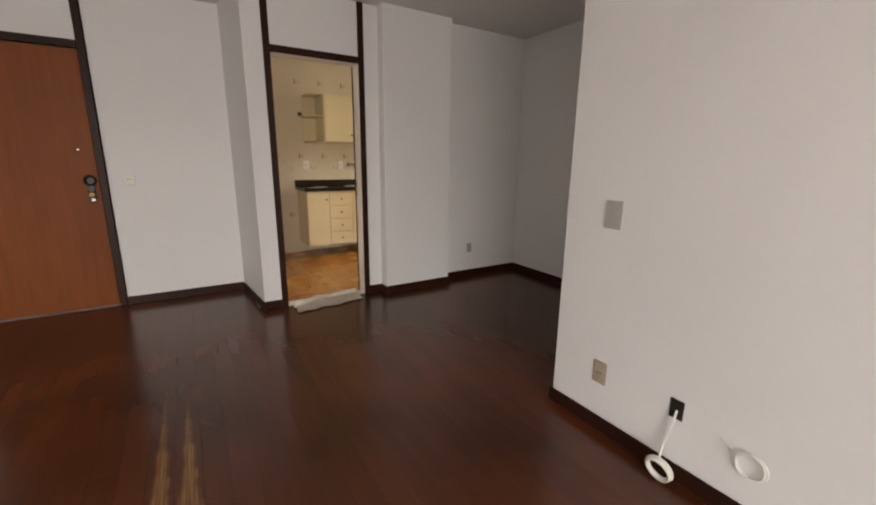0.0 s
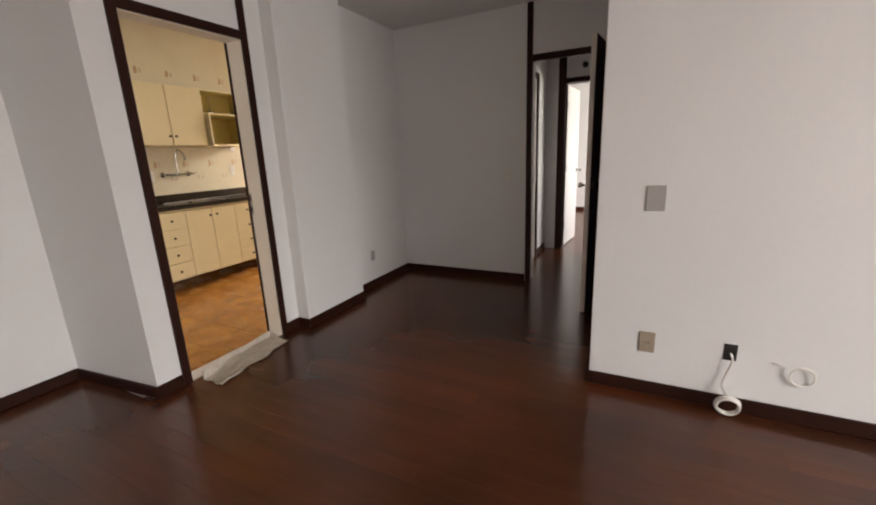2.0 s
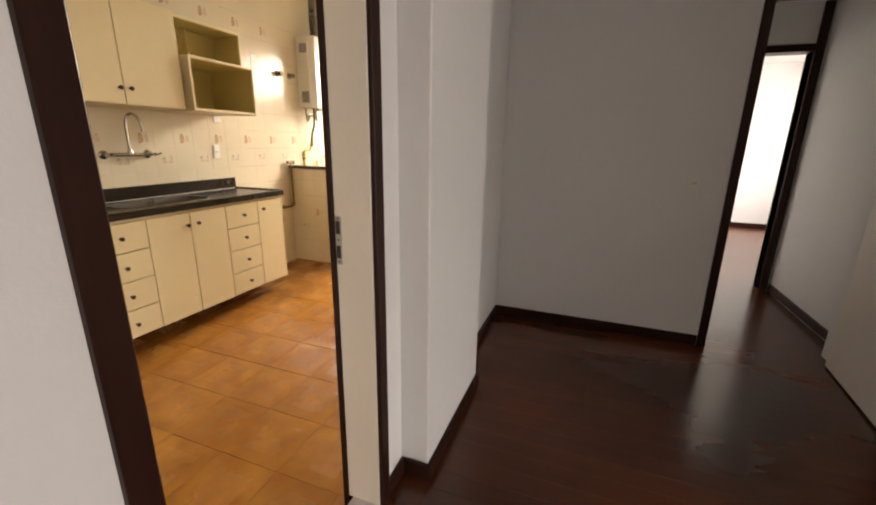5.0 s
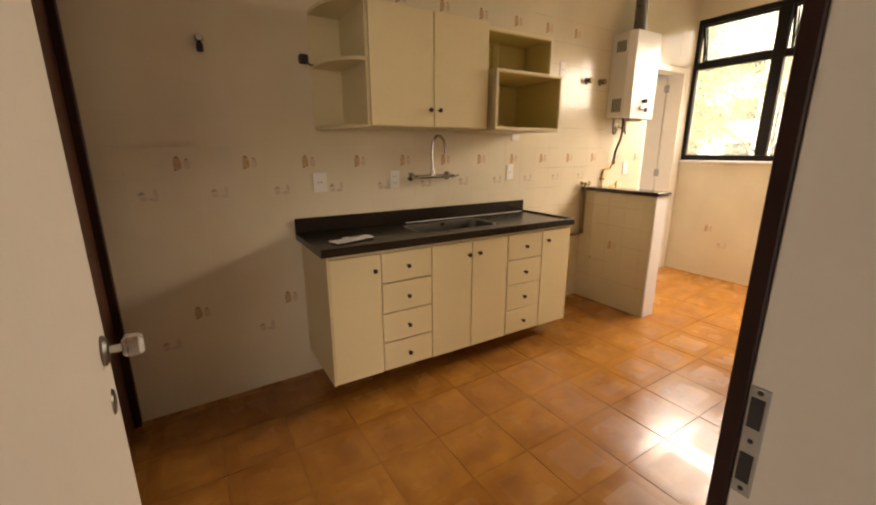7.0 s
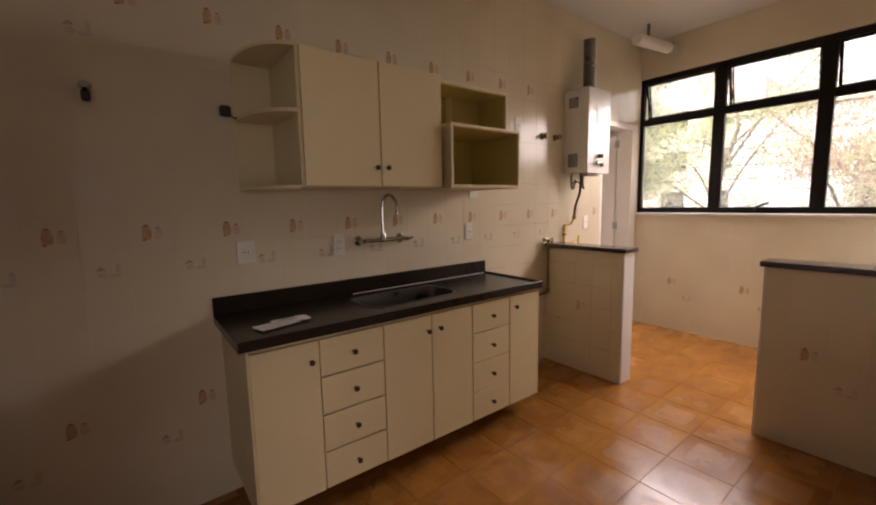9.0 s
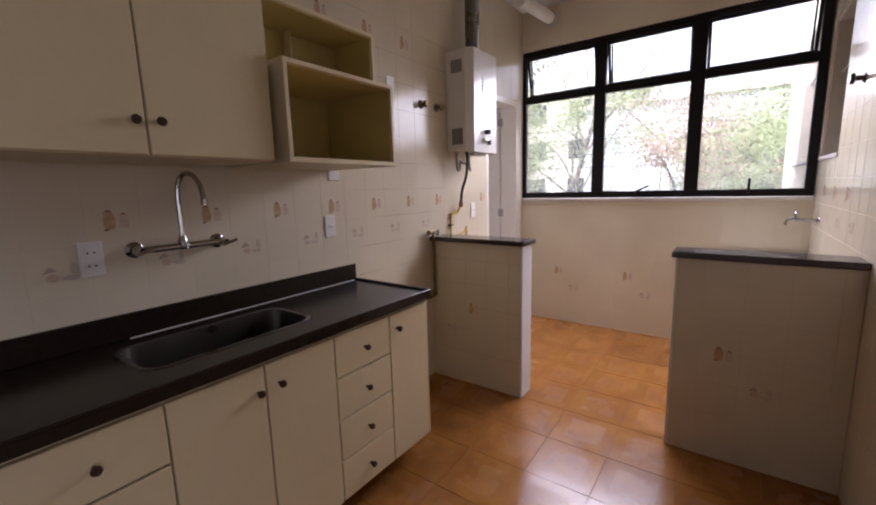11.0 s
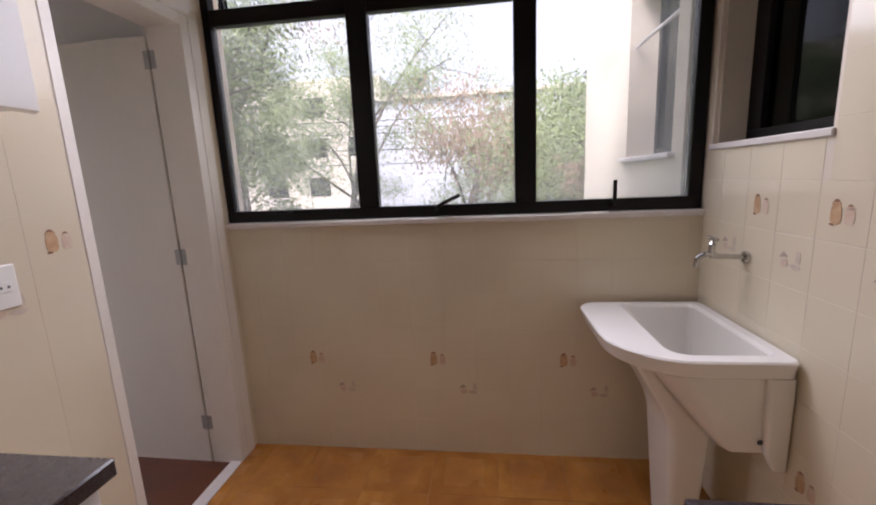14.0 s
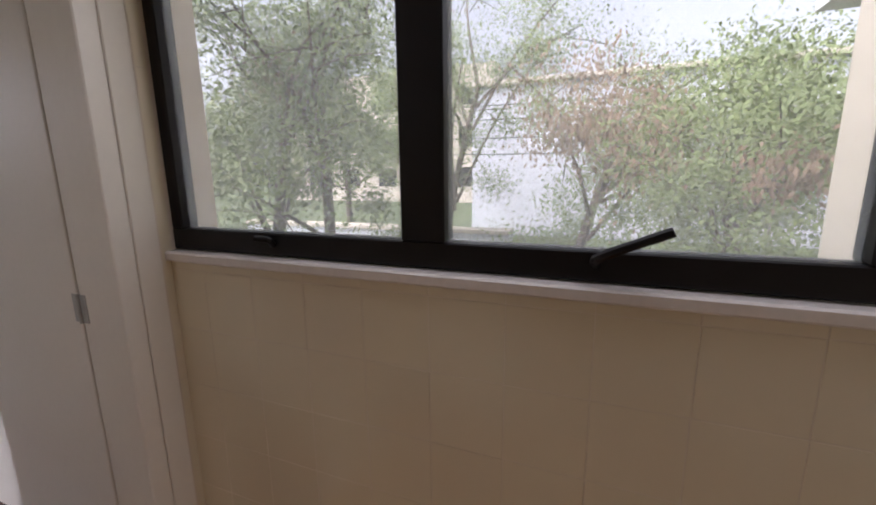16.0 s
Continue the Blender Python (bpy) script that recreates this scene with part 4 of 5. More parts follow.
def niche(name, label, x0, x1, z0, z1, yf, lining):
    n = thing(name, label, "shelf")
    t = 0.018
    for a, b in [((x0, yf, z0), (x1, 5.785, z0 + t)), ((x0, yf, z1 - t), (x1, 5.785, z1)), ((x0, yf, z0 + t), (x0 + t, 5.785, z1 - t)), ((x1 - t, yf, z0 + t), (x1, 5.785, z1 - t))]:
        part("board", box(a, b, 0.002), CREAM, n)
    part("back_board", box((x0 + t, 5.765, z0 + t), (x1 - t, 5.784, z1 - t)), lining, n, "yellowed inside lining")
    for a, b in [((x0 + t, yf + 0.012, z0 + t), (x1 - t, 5.765, z0 + t + 0.003)), ((x0 + t, yf + 0.012, z1 - t - 0.003), (x1 - t, 5.765, z1 - t)),
                 ((x0 + t, yf + 0.012, z0 + t + 0.003), (x0 + t + 0.003, 5.765, z1 - t - 0.003)), ((x1 - t - 0.003, yf + 0.012, z0 + t + 0.003), (x1 - t, 5.765, z1 - t - 0.003))]:
        part("lining", box(a, b), lining, n)
    return n


niche("open_niche_cabinet", "open cream box cabinet with yellowed inside", 2.675, 3.248, 1.503, 1.866, 5.325, OLIVE)
un = niche("upper_open_shelf", "shallow open cream shelf above the box cabinet", 2.652, 3.32, 1.868, 2.145, 5.50, OLIVE)
part("divider", box((2.987, 5.70, 1.886), (2.991, 5.764, 2.127)), CREAM, un)
cb = thing("cable_end", "black cable end lying on the open shelf", "cable")
part("cable", tube([(2.80, 5.53, 1.893), (2.86, 5.515, 1.91), (2.91, 5.54, 1.893), (2.96, 5.6, 1.893)], 0.005), BLACK, cb, "", True)
pl = thing("plug_in_socket", "black plug with a short cable at the end shelf", "plug")
part("plug_body", box((1.60, 5.745, 1.855), (1.65, 5.786, 1.905), 0.008), BLACK, pl)
part("cable", tube([(1.64, 5.75, 1.86), (1.665, 5.73, 1.845), (1.69, 5.68, 1.853), (1.73, 5.62, 1.853)], 0.004), BLACK, pl, "", True)


# ---- wall plates ----
def plate(name, label, at, normal, w=0.072, h=0.118, mat=PLASTIC, holes=2, hole_mat=BLACK):
    """A switch or socket plate. normal: '+x', '-x', '+y' or '-y'."""
    turn = {"-y": 0, "+x": 90, "+y": 180, "-x": -90}[normal]
    p = thing(name, label, "wall plate", at=at, turn=turn)
    part("cover", box((-w / 2, -0.008, -h / 2), (w / 2, 0.0, h / 2), 0.003), mat, p)
    for k in range(holes):
        z = (k - (holes - 1) / 2) * h * 0.38
        i = part("insert", box((-w * 0.24, -0.0105, z - h * 0.12), (w * 0.24, -0.008, z + h * 0.12), 0.001), mat, p)
        for s in (-1, 1):
            part("slot", lathe([(0, 0.0012), (0.0035, 0.001), (0.0035, 0)], pose(s * 0.009, -0.0105, z, 90), 8), hole_mat, i)
    return p


TW = 5.776   # face of the glazed tiles
for name, label, at, n in (("socket_plate", "white double socket above the worktop", (1.672, TW, 1.188), 1), ("socket_plate", "white double socket beside the tap", (2.178, TW, 1.186), 2),
                           ("socket_plate", "white single socket above the worktop", (3.20, TW, 1.205), 1), ("switch_plate", "white blank plate high beside the shelf", (3.731, TW, 2.02), 1)):
    plate(name, label, at, "-y", 0.085 if at[0] < 2 else 0.07, 0.118, PLASTIC, n)
plate("socket_plate", "white single socket below the water heater", (4.70, TW, 1.21), "-y", 0.07, 0.12, PLASTIC, 1)
plate("blank_plate", "grey blank plate low on the tiled wall", (3.74, TW, 0.47), "-y", 0.075, 0.11, TANPLASTIC, 0)
plate("sticker", "small white paper label under the cabinet", (3.245, TW, 1.475), "-y", 0.075, 0.05, PAPER, 0)
plate("switch_plate", "grey switch plate on the white wall", (XR, 0.81, 1.058), "-x", 0.085, 0.125, GREYPLASTIC, 1, GREYPLASTIC)
plate("socket_plate", "tan socket plate low on the white wall", (XR, 0.795, 0.30), "-x", 0.075, 0.115, TANPLASTIC, 1)
plate("socket_plate", "grey socket plate low in the alcove", (2.80, 3.30, 0.327), "-y", 0.06, 0.10, GREYPLASTIC, 2)
plate("switch_plate", "white switch beside the hall door", (XA, 2.083, 1.09), "-x", 0.07, 0.11, PLASTIC, 1)
plate("switch_plate", "white switch beside the entrance door", (-0.234, YE, 1.092), "-y", 0.085, 0.085, PLASTIC, 1)
for y in (1.45, 1.27):
    plate("socket_plate", "grey socket on the bedroom wall", (8.65, y, 0.35), "-x", 0.075, 0.11, GREYPLASTIC, 1)
hole = thing("wall_box_hole", "open black junction box with a white cable", "junction box", at=(XR, 0.432, 0.31))
part("rim", boxes([((-0.004, -0.027, -0.042), (0.0, 0.027, -0.036)), ((-0.004, -0.027, 0.036), (0.0, 0.027, 0.042)), ((-0.004, -0.027, -0.036), (0.0, -0.021, 0.036)), ((-0.004, 0.021, -0.036), (0.0, 0.027, 0.036))]), BLACK, hole)
part("box_inside", box((-0.0035, -0.022, -0.037), (-0.001, 0.022, 0.037)), BLACK, hole)


def coil(name, label, centre, radius, turns, lead, mat=PLASTIC, r=0.006, tilt=(0, 0, 0)):
    """A loose coil of cable with its lead."""
    t = thing(name, label, "cable")
    rnd = random.Random(3)
    pts = []
    m = pose(*centre, *tilt)
    n = int(turns * 12)
    for k in range(n):
        a = 2 * math.pi * k / 12
        rr = radius * (1 + 0.08 * math.sin(a * 0.37) + 0.03 * rnd.random())
        pts.append(m @ Vector((rr * math.cos(a), rr * math.sin(a) * 0.95, 0.012 * math.sin(a * 0.29) + 0.004 * k / 12)))
    part("loop", tube(pts, r, 7, cuts=2), mat, t, "", True)
    part("lead", tube(lead, r * 0.8, 7), mat, t, "", True)
    return t


coil("cable_coil", "coiled white cable hanging from the open box", (XR - 0.085, 0.43, 0.062), 0.05, 3.2,
     [(XR - 0.004, 0.43, 0.305), (XR - 0.03, 0.424, 0.275), (XR - 0.025, 0.44, 0.2), (XR - 0.025, 0.452, 0.14), (XR - 0.075, 0.435, 0.108)], r=0.0065, tilt=(0, 75, 0))
coil("cable_coil", "coiled thin white cable hanging on the wall", (XR - 0.03, 0.155, 0.245), 0.047, 2.2,
     [(XR - 0.002, 0.268, 0.288), (XR - 0.02, 0.248, 0.291), (XR - 0.03, 0.218, 0.283)], r=0.0034, tilt=(0, 82, 0))

# floor cloth in the kitchen doorway
fc = thing("floor_cloth", "crumpled beige floor cloth in the kitchen doorway", "floor cloth")
bm = bmesh.new()
bmesh.ops.create_grid(bm, x_segments=44, y_segments=24, size=0.5)
for v in bm.verts:
    p = v.co.copy()
    w = 1 + 0.10 * noise.noise(Vector((p.x * 3, 1.7, 0)))
    x = p.x * 0.61 + 0.02 * noise.noise(Vector((p.y * 4, 5, 1)))
    y = p.y * 0.28 * w + p.x * 0.07 + 0.025 * noise.noise(Vector((p.x * 4, 9, 2)))
    wrinkle = max(0, noise.noise(Vector((p.x * 5 + p.y * 3, p.y * 8, 3))))
    fold = max(0.0, p.y - 0.28 + 0.35 * abs(p.x - 0.12))
    v.co = Vector((x, y - 0.25 * fold, 0.006 + 0.014 * wrinkle + 0.12 * fold))
bmesh.ops.solidify(bm, geom=bm.faces[:], thickness=0.003)
bmesh.ops.transform(bm, matrix=pose(1.17, 3.24, 0.006, 0, 0, 2), verts=bm.verts)
part("cloth", bm, MAT, fc, smooth=True)

# ---- tiled half walls with ledges ----


def half_wall(name, label, x0, x1, y0, y1, open_end):
    h = thing(name, label, "half wall")
    h["kind"] = "structure"
    inset = 0.0016 if open_end < 0 else 0.0007
    part("core", box((x0 + inset, y0 + (0.012 if open_end < 0 else 0), 0), (x1 - 0.0012, y1 - (0.012 if open_end > 0 else 0), 1.018)), GROUT, h)
    e = 0.018
    part("ledge", box((x0 - e, y0 - (e if open_end < 0 else 0), 1.022), (x1 + e, y1 + (e if open_end > 0 else 0), 1.052), 0.003), SLABTOP, h, "polished dark granite ledge")
    yo = y0 if open_end < 0 else y1
    part("end_strip", box((x0, yo, 0), (x1, yo + (0.012 if open_end < 0 else -0.012), 1.02), 0.002), WALL, h, "white painted end")
    return h


HL = half_wall("half_wall_left", "tiled half wall with a granite ledge", 4.11, 4.262, 5.062, YW - 0.014, -1)
HR = half_wall("half_wall_right", "tiled half wall with a granite ledge beside the tank", 4.088, 4.24, YR + 0.014, 4.225, 1)

# ---- gas water heater ----
wh = thing("gas_water_heater", "white gas water heater with a flue duct and control knobs", "water heater")
HX0, HX1, HYF, HZ0, HZ1 = 4.34, 4.735, 5.553, 1.662, 2.36
bm = box((HX0, HYF + 0.05, HZ0), (HX1, 5.776, HZ1), 0.006)
part("body", bm, ENAMEL, wh)
bm = bmesh.new()
ring = [Vector((HX0, HYF + 0.05, 0)), Vector((HX0 + 0.03, HYF, 0)), Vector((HX1 - 0.03, HYF, 0)), Vector((HX1, HYF + 0.05, 0))]
loft([[p + Vector((0, 0, HZ0 - 0.01)) for p in ring], [p + Vector((0, 0, HZ1 + 0.004)) for p in ring]], True, True, bm)
part("front_cover", bm, ENAMEL, wh)
for z0, z1 in ((1.702, 1.828), (2.2, 2.3)):
    g = part("vent_grille", box((HX0 - 0.0015, 5.63, z0), (HX0 + 0.001, 5.73, z1)), ENAMEL, wh, "slotted side vent")
    for k in range(6):
        y = 5.634 + k * 0.0158
        part("slot", box((HX0 - 0.003, y, z0 + 0.006), (HX0 - 0.001, y + 0.0095, z1 - 0.006)), BLACK, g)
for x, z, mat, r in ((4.538, 1.80, BLACK, 0.0165), (4.50, 1.737, CHROME, 0.019)):
    part("control_knob", lathe([(0, 0.034), (r * 0.8, 0.03), (r, 0.022), (r * 1.1, 0), (0, 0)], pose(x, HYF, z, 90), 14), mat, wh, "", True)
part("knob_bar", box((4.529, HYF - 0.041, 1.782), (4.547, HYF - 0.03, 1.818), 0.003), BLACK, wh)
part("push_button", box((4.562, HYF - 0.02, 1.71), (4.592, HYF, 1.748), 0.004), BLACK, wh, "square black button")
part("knob_arm", tube([(4.50, HYF - 0.028, 1.737), (4.535, HYF - 0.028, 1.744)], 0.004, cuts=0), CHROME, wh)
part("label_strip", box((4.485, HYF - 0.0015, 2.06), (4.525, HYF - 0.0003, 2.2)), PLASTIC, wh, "faded label")
for k in range(5):
    part("print_line", box((4.49, HYF - 0.0022, 2.08 + k * 0.022), (4.518, HYF - 0.0014, 2.088 + k * 0.022)), INK, wh)
fl = part("flue_duct", lathe([(0.055, 0), (0.055, 0.03)], pose(4.55, 5.67, HZ1), 18), STEEL, wh, "ribbed aluminium flue duct")
bm = bmesh.new()
prof = []
for k in range(30):
    prof += [(0.05, 0.03 + k * 0.014), (0.054, 0.037 + k * 0.014)]
lathe(prof, pose(4.55, 5.67, HZ1), 18, bm)
part("flue_hose", bm, STEEL, fl, "ribbed aluminium hose")
part("bottom_bracket", box((4.44, 5.60, HZ0 - 0.03), (4.62, 5.66, HZ0 - 0.006), 0.004), GREYPLASTIC, wh)
ho = thing("water_hose", "looped braided water hose below the heater", "hose")
part("hose", tube([(4.355, 5.70, 1.66), (4.357, 5.70, 1.58), (4.372, 5.70, 1.525), (4.395, 5.70, 1.53), (4.40, 5.70, 1.565), (4.385, 5.705, 1.575)], 0.009, 10), STEEL, ho, "", True)
part("nut", lathe([(0, 0), (0.014, 0), (0.014, 0.025), (0, 0.025)], pose(4.355, 5.70, 1.64), 6), CHROME, ho)
h2 = thing("water_hose", "short braided hose with wall flange", "hose")
part("hose", tube([(4.50, 5.68, 1.655), (4.502, 5.68, 1.58), (4.515, 5.68, 1.53), (4.53, 5.69, 1.53), (4.53, 5.72, 1.57), (4.515, 5.76, 1.59)], 0.008, 10), STEEL, h2, "", True)
part("flange", lathe([(0, 0), (0.024, 0), (0.022, 0.008), (0, 0.01)], pose(4.515, 5.776, 1.59, 90)), CHROME, h2, "", True)
h3 = thing("gas_hose", "black rubber gas hose down to a brass valve", "hose")
part("hose", tube([(4.435, 5.66, 1.66), (4.44, 5.66, 1.58), (4.455, 5.68, 1.48), (4.46, 5.72, 1.38), (4.462, 5.735, 1.29)], 0.0105, 10), RUBBER, h3, "", True)
part("valve", lathe([(0, 0), (0.012, 0), (0.018, 0.012), (0.018, 0.034), (0.012, 0.045), (0.0, 0.045)], pose(4.462, 5.735, 1.245), 8), BRASS, h3)
part("valve_lever", tube([(4.45, 5.735, 1.268), (4.425, 5.715, 1.275)], 0.006, cuts=0), BRASS, h3)
gp = thing("gas_pipe", "yellow painted gas pipe on the tiled wall", "pipe")
part("pipe", tube([(4.462, 5.745, 1.25), (4.44, 5.755, 1.205), (4.39, 5.76, 1.2), (4.362, 5.76, 1.19), (4.352, 5.76, 1.15), (4.352, 5.76, 0.7), (4.352, 5.76, 0.1)], 0.009, 8), GASPIPE, gp, "", True)
part("clip", box((4.335, 5.745, 1.105), (4.37, 5.776, 1.12), 0.002), BRASS, gp)
part("branch", tube([(4.40, 5.755, 1.02), (4.52, 5.755, 1.045), (4.56, 5.755, 1.06), (4.565, 5.755, 1.0), (4.565, 5.755, 0.1)], 0.008, 8, cuts=3), GASPIPE, gp, "", True)
wp = thing("brass_pipe", "tarnished brass pipe beside the half wall", "pipe")
part("pipe", tube([(4.085, 5.735, 1.08), (4.085, 5.735, 0.85), (4.088, 5.735, 0.66), (4.07, 5.735, 0.62), (3.97, 5.745, 0.612)], 0.011, 10, cuts=4), BRASS, wp, "", True)
part("elbow", lathe([(0, 0), (0.018, 0), (0.018, 0.04), (0, 0.04)], pose(4.085, 5.735, 0.62), 10), BRASS, wp, "", True)
part("wall_flange", lathe([(0, 0), (0.022, 0), (0.018, 0.01), (0.012, 0.03), (0, 0.03)], pose(3.97, 5.776, 0.612, 90)), BRASS, wp, "", True)
part("valve", tube([(4.04, 5.74, 1.085), (4.12, 5.74, 1.085)], 0.018, 10, cuts=0), BRASS, wp, "", True)
part("valve_handle", lathe([(0, 0), (0.008, 0), (0.008, 0.03), (0.022, 0.034), (0.022, 0.042), (0, 0.045)], pose(4.075, 5.73, 1.085, 90), 10), CHROME, wp, "", True)
for x, label in ((4.04, "chrome stopcock with a round handle"), (4.215, "chrome stopcock stub on the tiled wall")):
    st = thing("stopcock", label, "stopcock", "stopcocks beside the heater")
    part("flange", lathe([(0, 0), (0.03, 0), (0.027, 0.008), (0.012, 0.014), (0.011, 0.03), (0, 0.03)], pose(x, 5.776, 1.96, 90)), STEEL, st, "", True)
    part("handle", lathe([(0, 0.03), (0.017, 0.03), (0.024, 0.04), (0.022, 0.056), (0, 0.06)], pose(x, 5.776, 1.96, 90), 8), BRASS, st, "", True)
st = thing("stopcock", "dark stopcock handle on the side wall", "stopcock")
part("handle", lathe([(0, 0), (0.028, 0), (0.012, 0.01), (0.012, 0.03), (0.026, 0.036), (0.024, 0.052), (0, 0.056)], pose(4.62, YR + 0.014, 1.865, -90)), KNOB, st, "", True)
lf = thing("light_fitting", "bare lamp socket high on the tiled wall", "lamp socket")
part("socket", lathe([(0, 0), (0.02, 0), (0.022, 0.02), (0.014, 0.05), (0, 0.05)], pose(1.115, 5.776, 1.92, 90)), CHROME, lf, "", True)
part("cap", box((1.10, 5.74, 1.86), (1.13, 5.774, 1.90), 0.005), BLACK, lf)
bl = thing("ceiling_lamp_holder", "bare white bulb holder hanging from the kitchen ceiling", "lamp holder", at=(1.64, 4.6, CEIL_K))
part("canopy", lathe([(0, 0), (0.045, 0), (0.04, -0.02), (0, -0.025)]), PLASTIC, bl, "", True)
part("stem", tube([(0, 0, -0.02), (0.01, 0, -0.2), (0.05, 0, -0.36)], 0.011), PLASTIC, bl, "white lamp stem", True)
part("bulb", lathe([(0.016, 0), (0.02, -0.02), (0.034, -0.045), (0.03, -0.075), (0, -0.09)], pose(0.05, 0, -0.36)), PLASTIC, bl, "white bulb", True)
dp = thing("vent_pipe", "white vent pipe below the ceiling with a grey end cap", "pipe")
part("pipe", tube([(5.02, 5.50, 2.86), (5.56, 5.46, 2.88)], 0.05, 14, cuts=0), PLASTIC, dp, "", True)
part("end_cap", lathe([(0.05, 0), (0.06, 0.0), (0.06, 0.06), (0.045, 0.075), (0, 0.075)], pose(5.56, 5.46, 2.88, 0, 90, -4), 14), GREYPLASTIC, dp, "", True)
part("hanger", box((5.2, 5.48, 2.9), (5.22, 5.50, CEIL_K)), STEEL, dp)

# ---- laundry tank and tap ----
lt = thing("laundry_tank", "white synthetic marble laundry tank on a pedestal", "laundry tank")
TZ = 0.862


def d_ring(x0, x1, y0, y1, z, r_near, r=0.03, seg=7, r_far=None):
    """A ring with one large rounded corner at (x0 side, y1) and small ones elsewhere."""
    out = []
    for cx, cy, a0, rr in ((x1 - (r_far or r), y1 - (r_far or r), 0, r_far or r), (x0 + r_near, y1 - r_near, 90, r_near), (x0 + r, y0 + r, 180, r), (x1 - r, y0 + r, 270, r)):
        for k in range(seg + 1):
            a = radians(a0 + 90 * k / seg)
            out.append(Vector((cx + rr * math.cos(a), cy + rr * math.sin(a), z)))
    return out


part("basin", loft([d_ring(5.085, 5.605, 3.565, 3.71, 0.525, 0.02), d_ring(5.078, 5.612, 3.56, 3.735, 0.54, 0.03), d_ring(5.07, 5.62, 3.556, 3.945, 0.79, 0.10), d_ring(5.045, 5.64, 3.55, 4.06, 0.805, 0.24, r_far=0.075),
                    d_ring(5.035, 5.65, 3.548, 4.075, TZ - 0.006, 0.24, r_far=0.08), d_ring(5.04, 5.645, 3.552, 4.069, TZ, 0.235, r_far=0.075), d_ring(5.085, 5.615, 3.585, 3.90, TZ, 0.07),
                    d_ring(5.095, 5.605, 3.595, 3.89, TZ - 0.012, 0.065), d_ring(5.12, 5.585, 3.60, 3.70, 0.56, 0.04)], True, True), TANKWHITE, lt, "", True)
for x0, x1 in ((5.05, 5.082), (5.608, 5.64)):
    part("wall_bracket", loft([rounded_ring(x0, x1, 3.547, 3.59, 0.485, 0.012), rounded_ring(x0, x1, 3.547, 3.615, 0.54, 0.012), rounded_ring(x0, x1, 3.547, 3.63, 0.80, 0.012)], True, True), TANKWHITE, lt, "", True)
part("scrub_board", loft([d_ring(5.08, 5.62, 3.915, 4.05, TZ - 0.001, 0.11), d_ring(5.095, 5.605, 3.925, 4.035, TZ - 0.0005, 0.1)], True), TANKWHITE, lt, "", True)
part("pedestal", loft([rounded_ring(5.25, 5.42, 3.70, 3.80, 0, 0.02), rounded_ring(5.2, 5.45, 3.69, 3.835, 0.5, 0.03), rounded_ring(5.195, 5.46, 3.745, 3.85, 0.56, 0.03), rounded_ring(5.19, 5.47, 3.80, 3.88, 0.62, 0.03), rounded_ring(5.17, 5.49, 3.952, 3.99, 0.806, 0.015)], True, True), TANKWHITE, lt, "", True)
part("drain_plug", lathe([(0, 0.001), (0.008, 0.001), (0.01, 0)], pose(5.0665, 3.625, 0.575, 0, -90, 0), 10), BLACK, lt)
lp = thing("wall_tap", "long chrome wall tap above the tank", "tap")
part("flange", lathe([(0, 0), (0.024, 0), (0.022, 0.008), (0.011, 0.012)], pose(5.36, YR + 0.014, 1.12, -90)), CHROME, lp, "", True)
part("arm", tube([(5.36, YR + 0.014, 1.12), (5.365, 3.665, 1.125)], 0.0095, 10, cuts=0), CHROME, lp, "", True)
part("spout", tube([(5.365, 3.645, 1.13), (5.367, 3.68, 1.13), (5.367, 3.705, 1.115), (5.367, 3.71, 1.085)], 0.0105, 10), CHROME, lp, "", True)
part("stem", lathe([(0.011, 0), (0.011, 0.035), (0.015, 0.04), (0.006, 0.05)], pose(5.366, 3.66, 1.13), 10), CHROME, lp, "", True)
part("handle", tube([(5.335, 3.66, 1.19), (5.397, 3.66, 1.19)], 0.007, 8, cuts=0), CHROME, lp, "", True)

# ---- outside ----
GZ = -0.7
structure("ground", box((5.9, -60, GZ - 0.3), (90, 70, GZ)), GRASS, "garden ground with low green cover", "ground")


